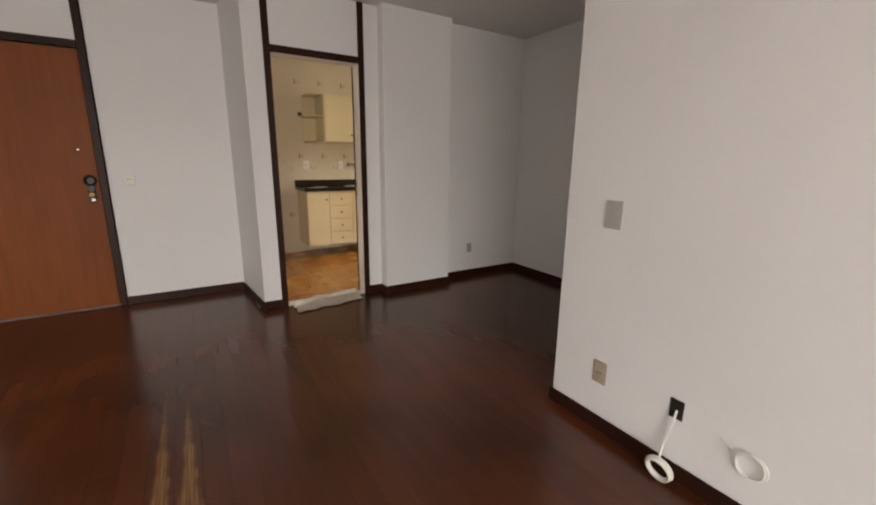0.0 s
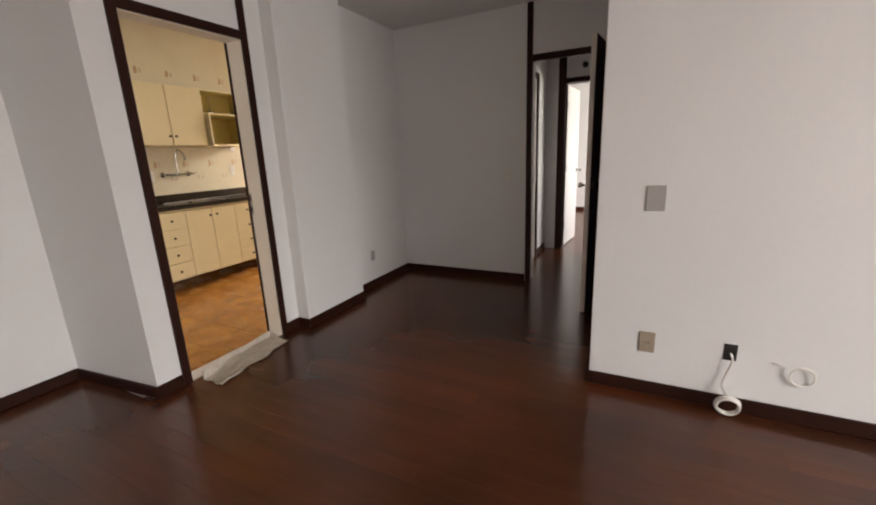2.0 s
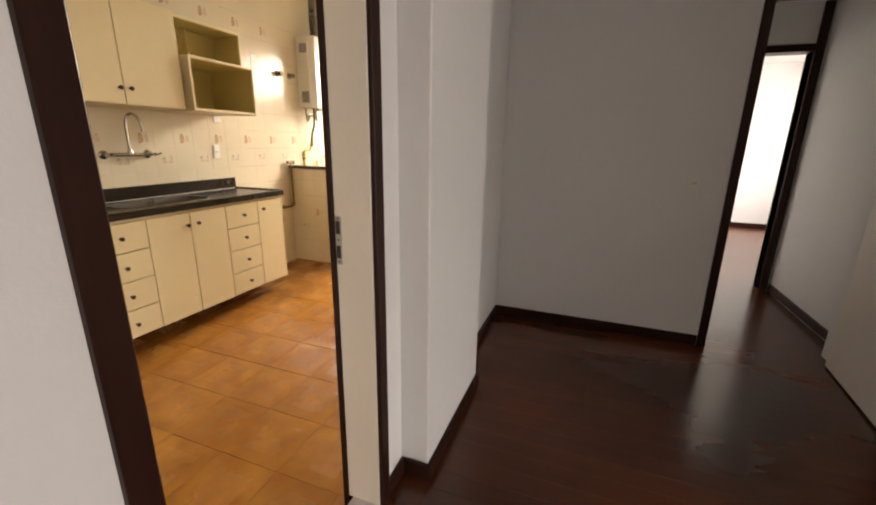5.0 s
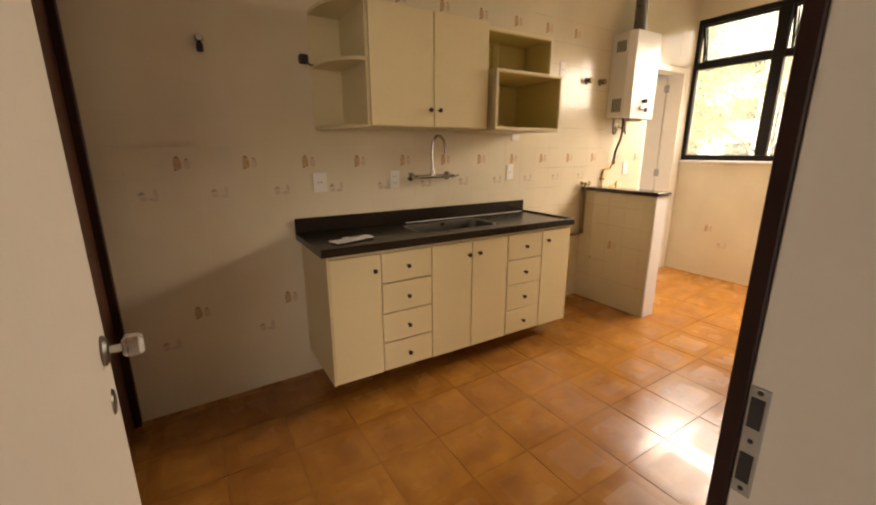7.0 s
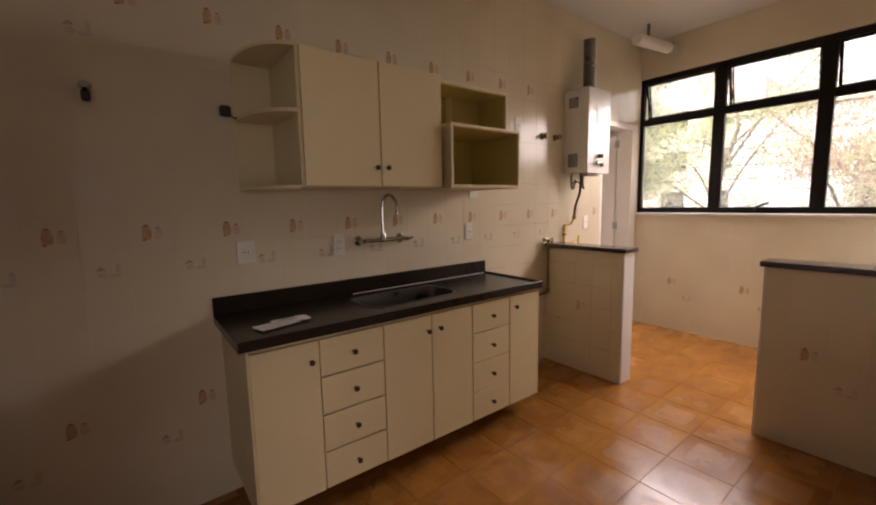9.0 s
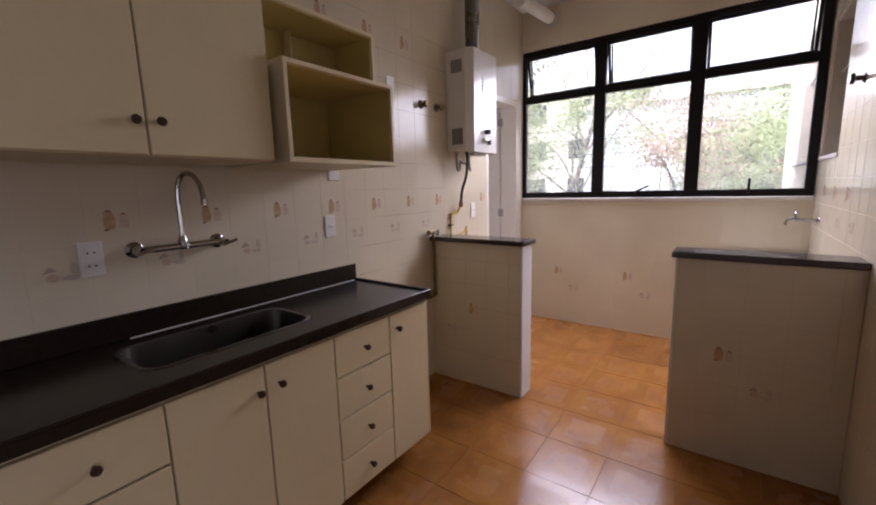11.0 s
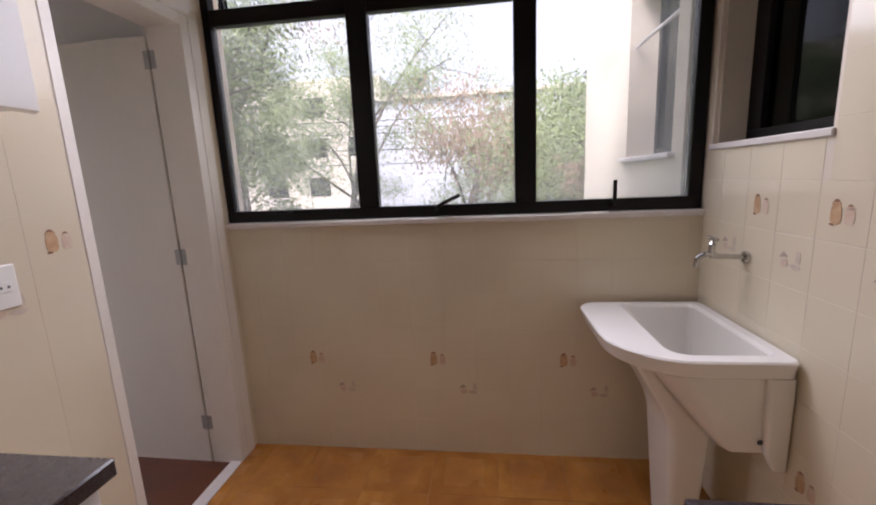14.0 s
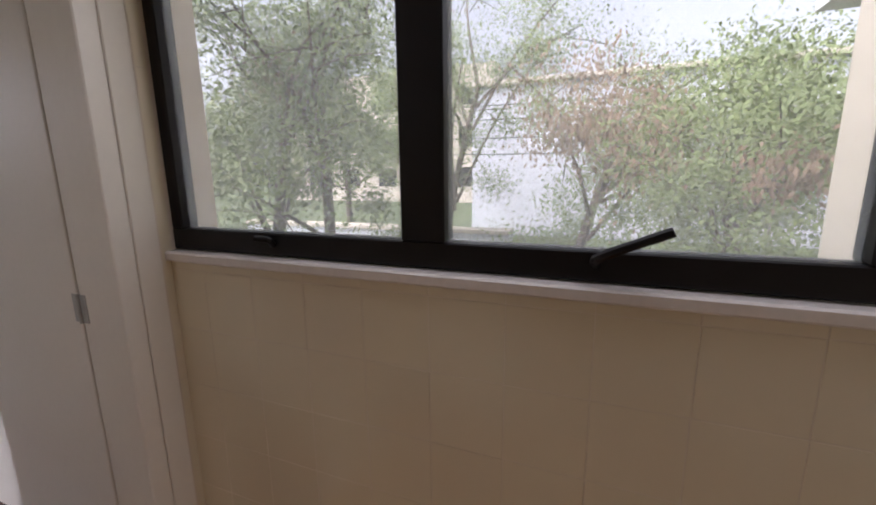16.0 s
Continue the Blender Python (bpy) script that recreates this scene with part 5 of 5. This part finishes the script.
wing = thing("building_wing", "cream rendered wing of the same building with a window", "building")
WY0, WY1, WX1 = 3.33, 3.57, 7.78
OX0, OX1, OZ0, OZ1 = 5.97, 6.64, 1.50, 2.56
part("wall", boxes([((5.85, WY0, GZ), (OX0, WY1, 6.5)), ((OX1, WY0, GZ), (WX1, WY1, 6.5)), ((OX0, WY0, GZ), (OX1, WY1, OZ0)), ((OX0, WY0, OZ1), (OX1, WY1, 6.5))]), STUCCO, wing)
wv = part("window", boxes([((OX0, 3.36, OZ0 + 0.03), (OX0 + 0.04, 3.4, OZ1)), ((OX1 - 0.04, 3.36, OZ0 + 0.03), (OX1, 3.4, OZ1)), ((OX0 + 0.04, 3.36, OZ0 + 0.03), (OX1 - 0.04, 3.4, OZ0 + 0.08)), ((OX0 + 0.04, 3.36, OZ1 - 0.05), (OX1 - 0.04, 3.4, OZ1)), ((6.285, 3.36, OZ0 + 0.08), (6.325, 3.4, OZ1 - 0.05))]), ALU, wing, "dark framed window")
part("pane", boxes([((OX0 + 0.04, 3.375, OZ0 + 0.08), (6.285, 3.38, OZ1 - 0.05)), ((6.325, 3.375, OZ0 + 0.08), (OX1 - 0.04, 3.38, OZ1 - 0.05))]), DARKGLASS, wv)
part("sill", box((OX0 - 0.04, 3.36, OZ0 + 0.002), (OX1 + 0.04, WY1 + 0.035, OZ0 + 0.028), 0.005), SILL, wing, "white stone sill")
part("rod", tube([(OX0, 3.53, 2.2), (OX1, 3.53, 2.2)], 0.01, cuts=0), SILL, wing, "pale rod across the opening")
wing2 = thing("building_wing", "cream rendered wing with plain wall", "building")
part("wall", box((5.86, 6.35, GZ), (6.3, 9.5, 6.5)), STUCCO, wing2)

bw = thing("boundary_building", "white rendered house wall behind the trees", "building")
part("wall", box((19.0, -3.5, GZ), (19.4, 9.0, 4.3), 0.02), OUTWALL, bw)
part("roof", boxes([((18.8, -3.7, 4.3), (19.8, 9.2, 4.45))], 0.02), STUCCO, bw)
b2 = thing("far_building", "pale apartment block beyond the garden", "building")
part("wall", box((34, 12, GZ), (44, 30, 9), 0.02), STUCCO, b2)
for k in range(3):
    for j in range(5):
        part("window", box((33.95, 13 + j * 3.4, 0.5 + k * 2.9), (34.02, 14.6 + j * 3.4, 1.9 + k * 2.9), 0.01), ALU, b2)
lw = thing("garden_wall", "low weathered garden wall with coping", "wall")
part("wall", box((12.2, 6.2, GZ), (12.45, 12.5, 0.35), 0.01), OUTWALL, lw)
part("coping", box((12.15, 6.2, 0.35), (12.5, 12.5, 0.43), 0.01), STUCCO, lw)
for z, y in ((3.1, 0.2), (2.75, 0.4), (1.9, 0.1), (2.3, 0.3)):
    c = thing("overhead_cable", "thin dark overhead cable across the garden", "cable")
    part("cable", tube([(15.5 + y, -14, z + 0.35), (15.5, 3, z), (15.5 - y, 20, z + 0.3)], 0.014, 5, cuts=8), BLACK, c)


def leaf_mesh(name, clumps, mat, seed, size, droop=0.5):
    """Many small folded leaves about the given clump centres, uneven and with gaps."""
    rnd = random.Random(seed)
    verts, faces = [], []
    for (c, r, n) in clumps:
        for _ in range(n):
            d = Vector((rnd.gauss(0, 1), rnd.gauss(0, 1), rnd.gauss(0, 0.8)))
            p = Vector(c) + d * r * 0.55
            u = Vector((rnd.gauss(0, 1), rnd.gauss(0, 1), rnd.gauss(-droop, 0.8))).normalized()
            v = u.orthogonal().normalized()
            s = size * rnd.uniform(0.6, 1.5)
            k = len(verts)
            verts += [p, p + u * s * 0.5 + v * s * 0.22, p + u * s, p + u * s * 0.5 - v * s * 0.22 + u.cross(v) * s * 0.1]
            faces.append((k, k + 1, k + 2, k + 3))
    me = bpy.data.meshes.new(name)
    me.from_pydata([tuple(v) for v in verts], [], faces)
    me.materials.append(mat)
    return new(name, me)


def tree(name, label, base, height, spread, seed, leaf=0.11, dry=0.0, dens=1.0, lean=(0, 0)):
    """A tapered trunk that forks into limbs, with leaves in loose clumps at the twig ends."""
    rnd = random.Random(seed)
    t = thing(name, label, "tree")
    bx, by = base
    top = Vector((bx + lean[0], by + lean[1], GZ + height * 0.55))
    trunk = tube([(bx, by, GZ - 0.1), (bx + lean[0] * 0.3 + 0.05, by + lean[1] * 0.3, GZ + height * 0.25), top], (0.1, 0.05), 8)
    part("trunk", trunk, BARK, t, "", True)
    green, brown = [], []
    for k in range(9):
        a = rnd.uniform(0, 2 * math.pi)
        f = rnd.uniform(0.35, 1.0)
        start = Vector((bx, by, GZ)).lerp(top, f)
        end = start + Vector((math.cos(a) * spread * rnd.uniform(0.5, 1), math.sin(a) * spread * rnd.uniform(0.5, 1), height * rnd.uniform(0.08, 0.42)))
        mid = start.lerp(end, 0.5) + Vector((rnd.uniform(-.2, .2), rnd.uniform(-.2, .2), 0.15))
        limb = tube([start, mid, end], (0.035, 0.01), 6, cuts=4)
        for j in range(4):
            s2 = start.lerp(end, rnd.uniform(0.4, 1))
            e2 = s2 + Vector((rnd.gauss(0, 0.45), rnd.gauss(0, 0.45), rnd.gauss(0.1, 0.4)))
            tube([s2, s2.lerp(e2, 0.5) + Vector((0, 0, 0.05)), e2], (0.012, 0.004), 5, limb, 3)
            (brown if rnd.random() < dry and e2.z > GZ + height * 0.5 else green).append((e2, rnd.uniform(0.3, 0.6), int(310 * dens * rnd.uniform(0.5, 1.3))))
        part("limb", limb, BARK, t)
        green.append((end, rnd.uniform(0.35, 0.7), int(340 * dens)))
    cr = leaf_mesh("crown", green, LEAF, seed, leaf)
    cr.parent = t
    if brown:
        c2 = leaf_mesh("dry_crown", brown, DRYLEAF, seed + 1, leaf * 1.3, 2.6)
        c2.parent = t
        c2["label"] = "hanging dry brown leaves"
    return t


tree("tree", "broad leafy tree close to the building", (9.0, 8.75), 5.4, 1.3, 91, 0.085, 0.0, 1.2, (0.2, -0.3))
tree("tree", "slender garden tree with sparse green crown", (9.7, 8.3), 6.2, 1.5, 11, 0.055, 0.05, 1.5)
tree("tree", "bushy green tree with drooping dry leaves", (11.6, 5.1), 4.3, 1.7, 23, 0.055, 0.5, 1.4, (0.2, -0.5))
tree("tree", "tall thin tree with a high crown", (12.9, 7.8), 7.0, 2.1, 37, 0.055, 0.0, 1.7, (0.0, -0.8))
tree("tree", "small light green tree", (10.6, 3.0), 3.5, 1.1, 41, 0.055, 0.05, 1.6, (0, 0.4))
tree("tree", "dense green tree behind the garden wall", (14.2, 11.0), 6.0, 2.2, 53, 0.075, 0.0, 1.5)
tree("tree", "leafy tree in the far garden", (16.0, 1.6), 4.8, 2.0, 61, 0.075, 0.15, 1.2)
rnd = random.Random(5)
for k, (x, y) in enumerate(((10.6, 5.2), (10.9, 7.8), (11.2, 3.4), (12.9, 5.6), (9.4, 8.3), (13.6, 9.6), (12.5, 2.6))):
    sb = thing("shrub", "low leafy garden shrub", "shrub", "shrubs in the garden")
    st_ = bmesh.new()
    for j in range(6):
        e = Vector((x + rnd.gauss(0, 0.35), y + rnd.gauss(0, 0.35), GZ + rnd.uniform(0.6, 1.2)))
        tube([(x, y, GZ - 0.05), Vector((x, y, GZ)).lerp(e, 0.5), e], (0.014, 0.005), 5, st_, 3)
    part("stems", st_, BARK, sb)
    lm = leaf_mesh("leaves", [((x + rnd.gauss(0, 0.4), y + rnd.gauss(0, 0.4), GZ + rnd.uniform(0.3, 1.15)), 0.45, 260) for j in range(9)], LEAF, 70 + k, 0.07)
    lm.parent = sb

# ---- wall tiles ----
TP, TZP = 0.1628, 0.1655        # tile pitch along and up the wall
TG = 0.0008         # half the joint


def tile_mesh(name, w, h, axis, t=0.012, bevel=0.0007, mat=TILE):
    """One tile centred on its origin; axis is the way its face looks."""
    bm = bmesh.new()
    ring = lambda i, d: [Vector((-w / 2 + i, d, -h / 2 + i)), Vector((w / 2 - i, d, -h / 2 + i)), Vector((w / 2 - i, d, h / 2 - i)), Vector((-w / 2 + i, d, h / 2 - i))]
    loft([ring(0, 0), ring(0, -t + bevel), ring(bevel, -t)], True, False, bm)
    turn = {"-y": 0, "+x": 90, "+y": 180, "-x": -90}[axis]
    bmesh.ops.transform(bm, matrix=pose(0, 0, 0, 0, 0, turn), verts=bm.verts)
    me = bpy.data.meshes.new(name)
    bm.normal_update()
    bm.to_mesh(me)
    bm.free()
    me.materials.append(mat)
    return me


def cut_outs(u0, u1, z0, z1, holes):
    """The piece of a tile that holes leave over: the largest rectangle, or None."""
    for a, b, c, d in holes:
        if u1 <= a or u0 >= b or z1 <= c or z0 >= d:
            continue
        best = max([(u0, min(u1, a), z0, z1), (max(u0, b), u1, z0, z1), (u0, u1, z0, min(z1, c)), (u0, u1, max(z0, d), z1)],
                   key=lambda q: max(0, q[1] - q[0]) * max(0, q[3] - q[2]))
        u0, u1, z0, z1 = best
        if u1 - u0 < 0.01 or z1 - z0 < 0.01:
            return None
    return u0, u1, z0, z1


def motif(parent, kind, u, z, axis, plane):
    """A printed figure on a tile: two lidded jars, or a faded sprig."""
    bm = bmesh.new()

    def blob(cx, cz, rx, rz, slot, power=2.0, n=14):
        """A rounded shape; a higher power gives squarer shoulders."""
        vs = []
        for k in range(n):
            a = 2 * math.pi * k / n
            c, s = math.cos(a), math.sin(a)
            vs.append(bm.verts.new((cx + rx * math.copysign(abs(c) ** (2 / power), c), 0, cz + rz * math.copysign(abs(s) ** (2 / power), s))))
        bm.faces.new(vs).material_index = slot

    def shape(points, slot):
        bm.faces.new([bm.verts.new((x, 0, y)) for x, y in points]).material_index = slot

    if kind == "A":   # a tall and a short lidded jar
        blob(-0.02, -0.006, 0.0185, 0.027, 0, 3.0), blob(0.0235, -0.009, 0.0155, 0.022, 1, 3.0)
        blob(-0.021, 0.023, 0.0155, 0.005, 0, 3), blob(0.0225, 0.0145, 0.0125, 0.004, 1, 3)
        shape([(-0.0315, 0.0275), (-0.0105, 0.0275), (-0.013, 0.0325), (-0.0185, 0.0355), (-0.0235, 0.0355), (-0.029, 0.0325)], 2)
        shape([(0.014, 0.0175), (0.031, 0.0175), (0.0285, 0.0215), (0.025, 0.0235), (0.02, 0.0235), (0.0165, 0.0215)], 2)
        blob(-0.0305, -0.0335, 0.0085, 0.0035, 2)
        mats = (PRINT_A, PRINT_PINK, PRINT_CAP)
    else:             # a faded sprig beside a small capped fruit
        shape([(-0.05, 0.006), (-0.012, 0.012), (-0.022, 0.0225), (-0.032, 0.028), (-0.04, 0.019)], 2)
        blob(-0.026, -0.009, 0.0165, 0.0135, 1)
        shape([(-0.008, -0.012), (0.012, -0.005), (0.03, -0.005), (0.045, -0.014), (0.028, -0.024), (0.008, -0.022)], 0)
        shape([(0.022, 0.0), (0.036, -0.004), (0.041, 0.012), (0.036, 0.034), (0.024, 0.038), (0.019, 0.018)], 0)
        mats = (PRINT_B, PRINT_PINK, PRINT_SHADE)
    r = bmesh.ops.extrude_face_region(bm, geom=bm.faces[:])
    bmesh.ops.translate(bm, verts=[v for v in r["geom"] if isinstance(v, bmesh.types.BMVert)], vec=(0, -0.0006, 0))
    bmesh.ops.recalc_face_normals(bm, faces=bm.faces[:])
    turn = {"-y": 0, "+x": 90, "+y": 180, "-x": -90}[axis]
    at = (u, plane, z) if axis[1] == "y" else (plane, u, z)
    bmesh.ops.transform(bm, matrix=pose(*at, 0, 0, turn), verts=bm.verts)
    ob = part("printed_motif", bm, mats[0], parent)
    for m in mats[1:]:
        ob.data.materials.append(m)
    return ob


def tiled(parent, axis, bed, u_line, u0, u1, z0, z1, holes, near, t=0.012, pu=TP, z_line=1.231):
    """Tiles a wall face. near: a stretch (u0, u1, z0, z1) in which each tile is an object; beyond it they are joined."""
    full = tile_mesh("tile", pu - 2 * TG, TZP - 2 * TG, axis, t)
    rest = bmesh.new()
    rnd = random.Random(int(bed * 100))
    count = 0
    k0, k1 = math.floor((u0 - u_line) / pu), math.ceil((u1 - u_line) / pu)
    j0, j1 = math.floor((z0 - z_line) / TZP), math.ceil((z1 - z_line) / TZP)
    for k in range(k0, k1):
        for j in range(j0, j1):
            a, b = max(u0, u_line + k * pu), min(u1, u_line + (k + 1) * pu)
            c, d = max(z0, z_line + j * TZP), min(z1, z_line + (j + 1) * TZP)
            if b - a < 0.008 or d - c < 0.008:
                continue
            q = cut_outs(a, b, c, d, holes)
            if not q:
                continue
            whole = q == (u_line + k * pu, u_line + (k + 1) * pu, z_line + j * TZP, z_line + (j + 1) * TZP)
            cu, cz = (q[0] + q[1]) / 2, (q[2] + q[3]) / 2
            inside = near[0] <= cu <= near[1] and near[2] <= cz <= near[3] and count < 290
            shift = rnd.uniform(-0.0001, 0.0001)
            at = (cu, bed + shift, cz) if axis[1] == "y" else (bed + shift, cu, cz)
            if inside:
                me = full if whole else tile_mesh("tile", q[1] - q[0] - 2 * TG, q[3] - q[2] - 2 * TG, axis, t)
                ob = new("tile", me)
                ob.parent = parent
                ob.matrix_basis = pose(*at) @ pose(0, 0, 0, rnd.gauss(0, 0.06) if axis[1] == "y" else 0, rnd.gauss(0, 0.06) if axis[1] == "x" else 0, rnd.gauss(0, 0.06))
                count += 1
            else:
                s = 1 if axis[0] == "+" else -1
                f = bed + s * t + shift
                if axis[1] == "y":
                    add_box(rest, (q[0] + TG, bed, q[2] + TG), (q[1] - TG, f, q[3] - TG))
                else:
                    add_box(rest, (bed, q[0] + TG, q[2] + TG), (f, q[1] - TG, q[3] - TG))
    if rest.verts:
        ob = part("tiles", rest, TILE, parent, "cream glazed wall tiles")
        ob["kind"] = "stuff"
    else:
        rest.free()


wall_of = bpy.data.objects
CW, WW, LW_ = wall_of["wall_counter"], wall_of["wall_window"], wall_of["wall_laundry_right"]
tiled(CW, "-y", YW - 0.002, 0.872, 0.592, XW, -0.093, CEIL_K, [(4.945, 5.66, -1, 2.2)], (0.59, 3.4, 0.85, 1.5))
tiled(WW, "-x", XW - 0.0, 5.503 - 4 * 0.16, YR + 0.012, YW - 0.014, 0, 1.244, [], (3.5, 5.8, 0, 1.25), 0.008, 0.1585, 1.231 - 0.012)
tiled(WW, "-x", XW - 0.0, 5.503 - 4 * 0.16, YR + 0.012, YW - 0.014, 2.675, CEIL_K, [], (0, 0, 0, 0), 0.008, 0.1585)
tiled(LW_, "+y", YR, 5.391, 3.6, XW - 0.008, 0, CEIL_K, [(5.04, 5.665, 1.515, 2.42)], (4.3, 5.7, 0.6, 2.0))
for h, x0, x1, y0, y1, ye in ((HL, 4.11, 4.262, 5.062, YW - 0.014, 1), (HR, 4.088, 4.24, YR + 0.014, 4.225, -1)):
    ya, yb = (y0 + 0.012, y1) if ye == 1 else (y0, y1 - 0.012)
    tiled(h, "-x", x0 + 0.012, y1 - 0.78, ya, yb, 0, 1.018, [], (0, 9, 0, 2), 0.012)
    tiled(h, "+x", x1 - 0.012, y1 - 0.78, ya, yb, 0, 1.018, [], (0, 0, 0, 0), 0.012)

# grimy level joints beside and on the half wall, a hair proud of the tiles
for j in range(-4, 8):
    z = 1.231 + j * TZP
    part("joint", box((3.40, YW - 0.0143, z - 0.0012), (4.335 if z > 1.06 else 4.108, YW - 0.008, z + 0.0012)), JOINT, CW)
for j in range(-6, -1):
    z = 1.231 + j * TZP
    part("joint", box((4.1097, 5.076, z - 0.0012), (4.116, YW - 0.0145, z + 0.0012)), JOINT, HL)

F = YW - 0.0145
for k in range(14):
    u = 0.962 + k * 2 * TP
    if u < 4.9:
        motif(CW, "A", u, 1.3135, "-y", F)
        motif(CW, "B", u - TP, 1.148, "-y", F)
    u = 1.93 + (k - 4) * 2 * TP
    if 0.7 < u < 4.2:
        motif(CW, "A", u, 2.307, "-y", F)
        motif(CW, "B", u - TP, 2.142, "-y", F) if u < 1.6 else None
for u in (0.955, 1.443, 3.47, 3.96):
    motif(CW, "A", u, 0.487, "-y", F)
for u in (0.79, 1.288):
    motif(CW, "B", u, 0.32, "-y", F)
for y in (5.40, 4.766, 4.132):
    motif(WW, "A", y - 0.028, 0.56, "-x", XW - 0.0092)
    motif(WW, "B", y - 0.18, 0.395, "-x", XW - 0.0092)
for u in (5.31, 4.984, 4.66):
    motif(LW_, "A", u, 1.3135, "+y", YR + 0.0128)
    motif(LW_, "B", u - TP, 1.148, "+y", YR + 0.0128)
motif(LW_, "B", 5.473, 1.148, "+y", YR + 0.0128)
motif(LW_, "A", 4.984, 0.487, "+y", YR + 0.0128)
motif(HL, "A", 5.42, 0.56, "-x", 4.11 - 0.0012)
motif(HL, "B", 5.60, 0.395, "-x", 4.11 - 0.0012)
motif(HR, "A", 3.997, 0.557, "-x", 4.088 - 0.0012)
motif(HR, "B", 3.841, 0.394, "-x", 4.088 - 0.0012)

# ---- kitchen floor tiles ----
FP = 0.3172
fk = bpy.data.objects["floor_kitchen"]


def floor_tile(w, d):
    bm = bmesh.new()
    ring = lambda i, z: [Vector((-w / 2 + i, -d / 2 + i, z)), Vector((w / 2 - i, -d / 2 + i, z)), Vector((w / 2 - i, d / 2 - i, z)), Vector((-w / 2 + i, d / 2 - i, z))]
    loft([ring(0, -0.006), ring(0, -0.0004), ring(0.0004, 0)], True, False, bm)
    me = bpy.data.meshes.new("floor_tile")
    bm.normal_update()
    bm.to_mesh(me)
    bm.free()
    me.materials.append(FTILE)
    return me


whole_tile = floor_tile(FP - 0.0026, FP - 0.0026)
rnd = random.Random(9)
for k in range(-11, 9):
    for j in range(-6, 5):
        a, b = max(0.58, 3.492 + k * FP), min(XW, 3.492 + (k + 1) * FP)
        c, d = max(YK - 0.02, 4.768 + j * FP), min(YW - 0.012, 4.768 + (j + 1) * FP)
        if b - a < 0.02 or d - c < 0.02:
            continue
        full = abs(b - a - FP) < 1e-6 and abs(d - c - FP) < 1e-6
        ob = new("floor_tile", whole_tile if full else floor_tile(b - a - 0.0026, d - c - 0.0026))
        ob.parent = fk
        ob.matrix_basis = pose((a + b) / 2, (c + d) / 2, floor_z((a + b) / 2) + rnd.uniform(-0.0002, 0.0002), rnd.gauss(0, 0.12), -math.degrees(math.atan(FALL)) + rnd.gauss(0, 0.12), 0)

# ---- living room floor boards ----
fl_ = bpy.data.objects["floor_living"]
BW, BL = 0.10, 2.4


def board_mesh(w, length):
    bm = bmesh.new()
    ring = lambda i, z: [Vector((-w / 2 + i, -length / 2 + i, z)), Vector((w / 2 - i, -length / 2 + i, z)), Vector((w / 2 - i, length / 2 - i, z)), Vector((-w / 2 + i, length / 2 - i, z))]
    loft([ring(0, -0.012), ring(0, -0.0004), ring(0.0004, 0)], True, False, bm)
    me = bpy.data.meshes.new("board")
    bm.normal_update()
    bm.to_mesh(me)
    bm.free()
    me.materials.append(FLOORWOOD)
    return me


cache = {}
rnd = random.Random(4)
x = LX
while x < 8.64:
    w = BW
    limits = (LY, YE) if x < 0.58 else (LY, YD + 0.02) if x < XR else (YC, 3.30) if x < XA else (1.03, 2.43) if x < 5.05 else (-0.5, 3.0)
    y = limits[0] - rnd.uniform(0, BL * 0.9)
    streak = any(a <= x + w / 2 <= b for a, b in ((-0.12, -0.02), (0.03, 0.13)))
    if streak:
        y = 1.05 - 4.0
    while y < limits[1]:
        length = rnd.choice((1.6, 2.0, 2.4, 2.8))
        if streak:
            length = 4.0 if y < 1.0 else 1.25
        a, b = max(limits[0], y), min(limits[1], y + length)
        if b - a > 0.02:
            key = round(b - a, 3)
            if key not in cache:
                cache[key] = board_mesh(w - 0.0004, b - a - 0.0004)
            me = cache[key]
            if streak and 1.0 < a < 1.1:
                me = cache[key].copy()
                me.materials[0] = FLOORWORN
            ob = new("board", me)
            ob.parent = fl_
            ob.matrix_basis = pose(x + w / 2, (a + b) / 2, 0, 0, 0, 0)
        y += length
    x += w
